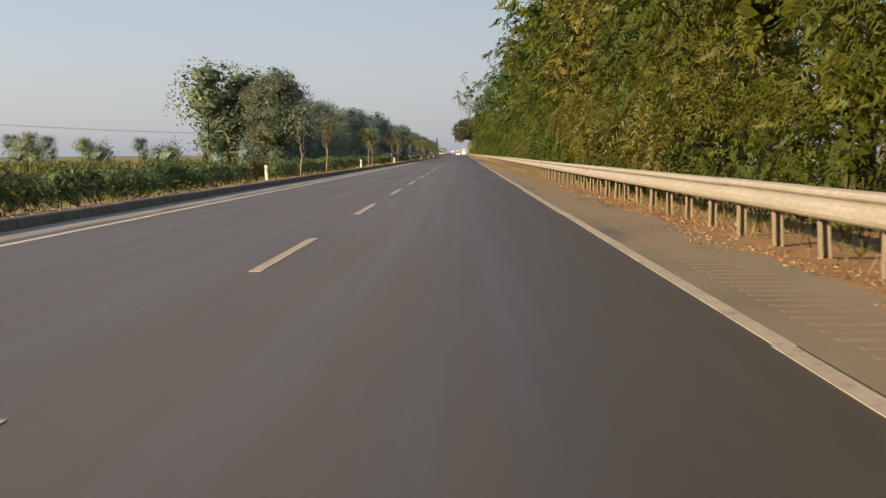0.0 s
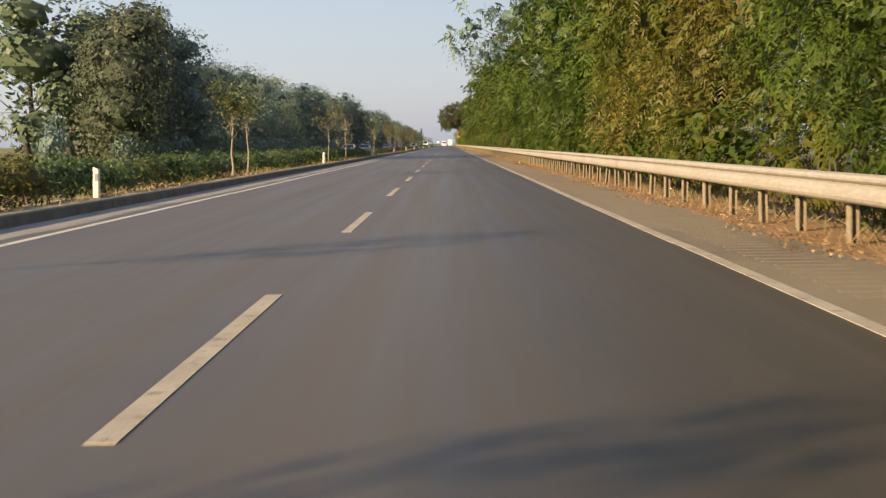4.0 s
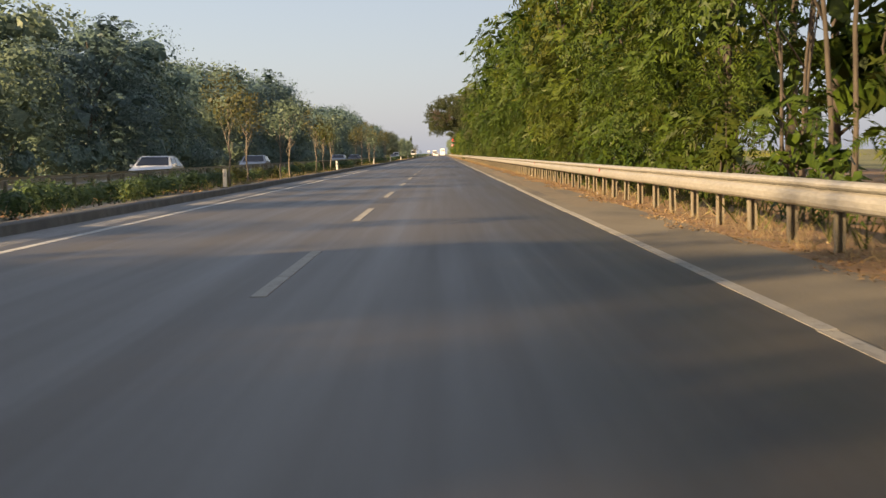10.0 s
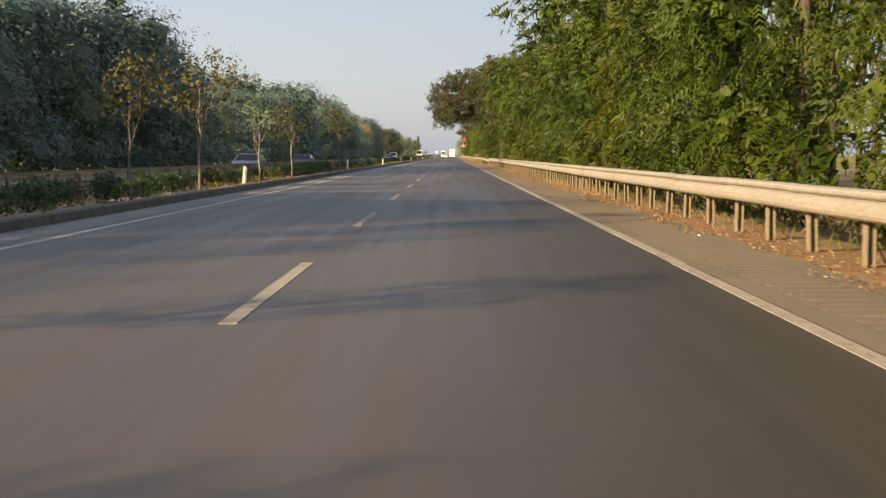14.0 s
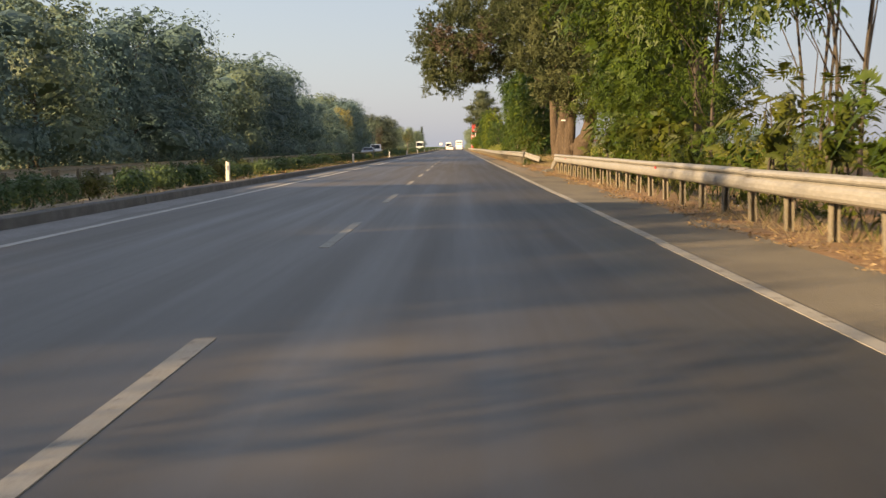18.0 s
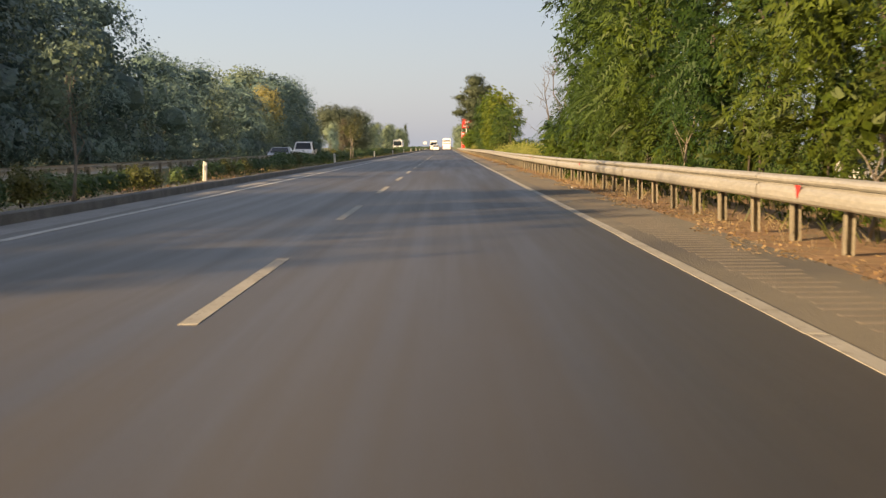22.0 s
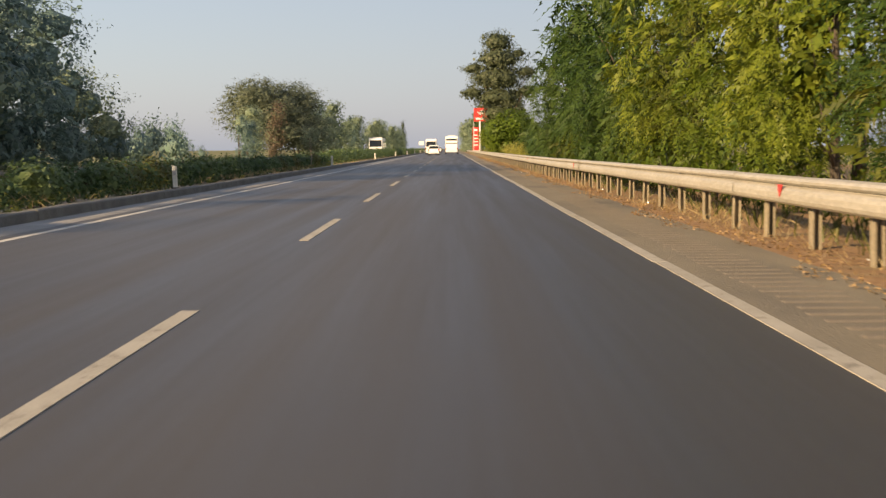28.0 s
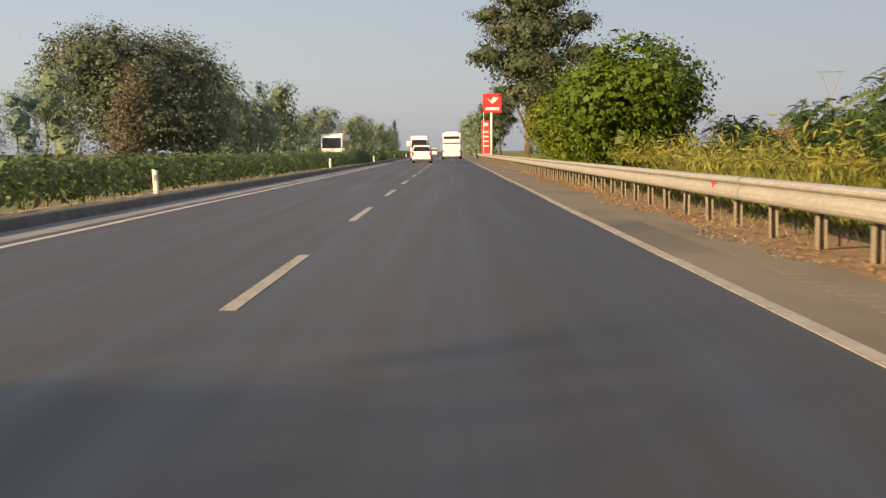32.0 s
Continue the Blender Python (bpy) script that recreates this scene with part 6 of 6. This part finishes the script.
# ---- filling station signs ----
sg = thing("filling_station_sign", "red filling station sign on a tall white pole", "sign", at=pose(7.9, 842, -0.1))
bm = bmesh.new()
bmesh.ops.create_cone(bm, cap_ends=True, segments=16, radius1=0.2, radius2=0.16, depth=9.6, matrix=Matrix.Translation((0, 0, 4.8)))
part("pole", from_bm("sign_pole", bm, M_SIGNWHITE, True), sg)
part("panel", box("sign_panel", (2.9, 0.35, 2.9), M_SIGNRED, 0.08, (0.15, 0, 8.3)), sg, "red square panel")
bm = bmesh.new()
mark = [bm.verts.new((0.15 + x, -0.2, 8.3 + z)) for x, z in ((-0.9, 0.75), (-0.2, 0.35), (0.1, 0.95), (0.9, 0.8), (0.45, 0.2), (-0.05, -0.1), (-0.35, 0.2))]
bm.faces.new(mark)
ext = bmesh.ops.extrude_face_region(bm, geom=bm.faces[:])
bmesh.ops.translate(bm, verts=[v for v in ext["geom"] if isinstance(v, bmesh.types.BMVert)], vec=(0, 0.03, 0))
part("emblem", from_bm("sign_emblem", bm, M_SIGNWHITE), sg, "plain white emblem shape")
part("lettering", box("sign_bar", (2.1, 0.04, 0.4), M_SIGNWHITE, 0.01, (0.15, -0.19, 7.45)), sg, "white bar of lettering")
tt_ = thing("price_totem", "red price board with white bars beside the road", "sign", at=pose(6.9, 838, -0.1))
part("board", box("totem_board", (1.25, 0.3, 4.9), M_SIGNRED, 0.05, (0, 0, 3.1)), tt_)
part("foot", box("totem_foot", (1.3, 0.4, 0.7), M_SIGNWHITE, 0.03, (0, 0, 0.3)), tt_, "white foot")
for k, (z, w, h) in enumerate(((5.0, 0.7, 0.45), (3.9, 0.9, 0.22), (3.2, 0.9, 0.22), (2.5, 0.9, 0.22), (1.8, 0.9, 0.22))):
    part("price_bar", box("price_bar", (w, 0.02, h), M_SIGNWHITE, 0.004, (0, -0.165, z)), tt_)
fp = thing("flag_pole", "slim white banner pole beside the filling station", "pole", at=pose(6.3, 826, -0.1))
bm = bmesh.new()
bmesh.ops.create_cone(bm, cap_ends=True, segments=10, radius1=0.06, radius2=0.04, depth=6.5, matrix=Matrix.Translation((0, 0, 3.25)))
part("pole", from_bm("flag_pole_pole", bm, M_SIGNWHITE, True), fp)
rs = thing("road_sign", "small white road sign on the median", "sign", at=pose(-5.4, 872, 0.1))
part("panel", box("road_sign_panel", (1.2, 0.04, 0.9), M_SIGNWHITE, 0.01, (0, 0, 2.2)), rs)
part("post", box("road_sign_post", (0.08, 0.08, 2.2), M_POST, 0.01, (0, 0.06, 1.0)), rs)


# ---- houses and poles far off ----
def house(label, x, y, w, d, h, turn):
    t = thing("house", label, "house", "far houses", at=pose(x, y, -0.35, 0, 0, turn))
    part("wall", box("house_wall", (w, d, h), M_WALL, 0.02, (0, 0, h / 2)), t)
    o, r = 0.4, h * 0.32
    v = [(-w / 2 - o, -d / 2 - o, h), (w / 2 + o, -d / 2 - o, h), (w / 2 + o, d / 2 + o, h), (-w / 2 - o, d / 2 + o, h), (-w / 2 + 1, 0, h + r), (w / 2 - 1, 0, h + r)]
    part("roof", mesh("house_roof", v, [(0, 1, 5, 4), (1, 2, 5), (2, 3, 4, 5), (3, 0, 4), (3, 2, 1, 0)], M_TILE), t, "red tiled hip roof")
    for k in (-1, 1):
        win = part("window", box("house_window", (1.1, 0.06, 1.2), M_GLASS, 0.01, (k * w * 0.26, -d / 2 - 0.02, h * 0.55)), t)
        part("sill", box("house_sill", (1.3, 0.16, 0.08), M_SIGNWHITE, 0.01, (k * w * 0.26, -d / 2 - 0.06, h * 0.55 - 0.66)), win)
    part("door", box("house_door", (1.0, 0.06, 2.1), M_BARK, 0.01, (0, -d / 2 - 0.02, 1.05)), t)
    return t


house("low cream house with a red tiled roof among fields", 34, 760, 6.5, 6, 2.4, 12)
shed = thing("shed", "low white farm shed beyond the pines", "shed", at=pose(18.2, 463, -0.3, 0, 0, 10))
part("wall", box("shed_wall", (4.2, 3.2, 1.5), M_SIGNWHITE, 0.02, (0, 0, 0.75)), shed)
part("roof", box("shed_roof", (4.7, 3.7, 0.12), M_STEEL, 0.02, (0, 0, 1.57)), shed, "flat metal roof")
part("door", box("shed_door", (0.9, 0.06, 1.3), M_BARK, 0.01, (-1.0, -1.62, 0.65)), shed)
part("window", box("shed_window", (0.9, 0.06, 0.5), M_GLASS, 0.01, (1.0, -1.62, 1.0)), shed)
house("low pale farm building far beyond the field", 44, 790, 9, 7, 3.0, 30)


def pole(label, x, y, h):
    t = thing("utility_pole", label, "utility pole", "utility poles", at=pose(x, y, -0.35))
    bm = bmesh.new()
    bmesh.ops.create_cone(bm, cap_ends=True, segments=8, radius1=0.16, radius2=0.1, depth=h, matrix=Matrix.Translation((0, 0, h / 2)))
    part("mast", from_bm("pole_mast", bm, M_POST, True), t)
    part("crossarm", box("pole_arm", (2.0, 0.1, 0.12), M_POST, 0.01, (0, 0, h - 0.4)), t)
    for k in (-0.9, 0.0, 0.9):
        part("insulator", box("pole_insulator", (0.08, 0.08, 0.2), M_SIGNWHITE, 0.02, (k, 0, h - 0.24)), t)
    return t


pole("grey utility pole in the field", -62, 150, 5.9)
pole("grey utility pole in the field", -30, 190, 4.6)
cable = thing("overhead_cable", "thin overhead cable sagging between poles", "cable")
for k in (-0.9, 0.9):
    pts = [(-62 + 32 * s + k * 0.75, 150 + 40 * s - k * 0.5, 5.4 - 1.3 * s - 0.25 * math.sin(math.pi * s)) for s in (0, 0.25, 0.5, 0.75, 1)]
    v, f = tube(pts, [0.012] * 5, 5)
    part("wire", mesh("cable_wire", v, f, M_BLACK), cable)
py = thing("power_pylon", "slim steel power pylon with a forked head", "pylon", at=pose(72, 888, -0.35))
v, f = [], []
for a, b, r in (((-1.2, 0, 0), (-0.25, 0, 11), 0.09), ((1.2, 0, 0), (0.25, 0, 11), 0.09), ((-0.25, 0, 11), (-1.9, 0, 15.4), 0.08), ((0.25, 0, 11), (1.9, 0, 15.4), 0.08), ((-2.7, 0, 15.4), (2.7, 0, 15.4), 0.08), ((-1.0, 0, 2.5), (0.6, 0, 7), 0.05), ((1.0, 0, 2.5), (-0.6, 0, 7), 0.05), ((-0.6, 0, 7), (0.3, 0, 11), 0.05), ((0.6, 0, 7), (-0.3, 0, 11), 0.05)):
    tube([a, b], [r, r], 6, v, f)
part("lattice", mesh("pylon_lattice", v, f, M_POST), py)
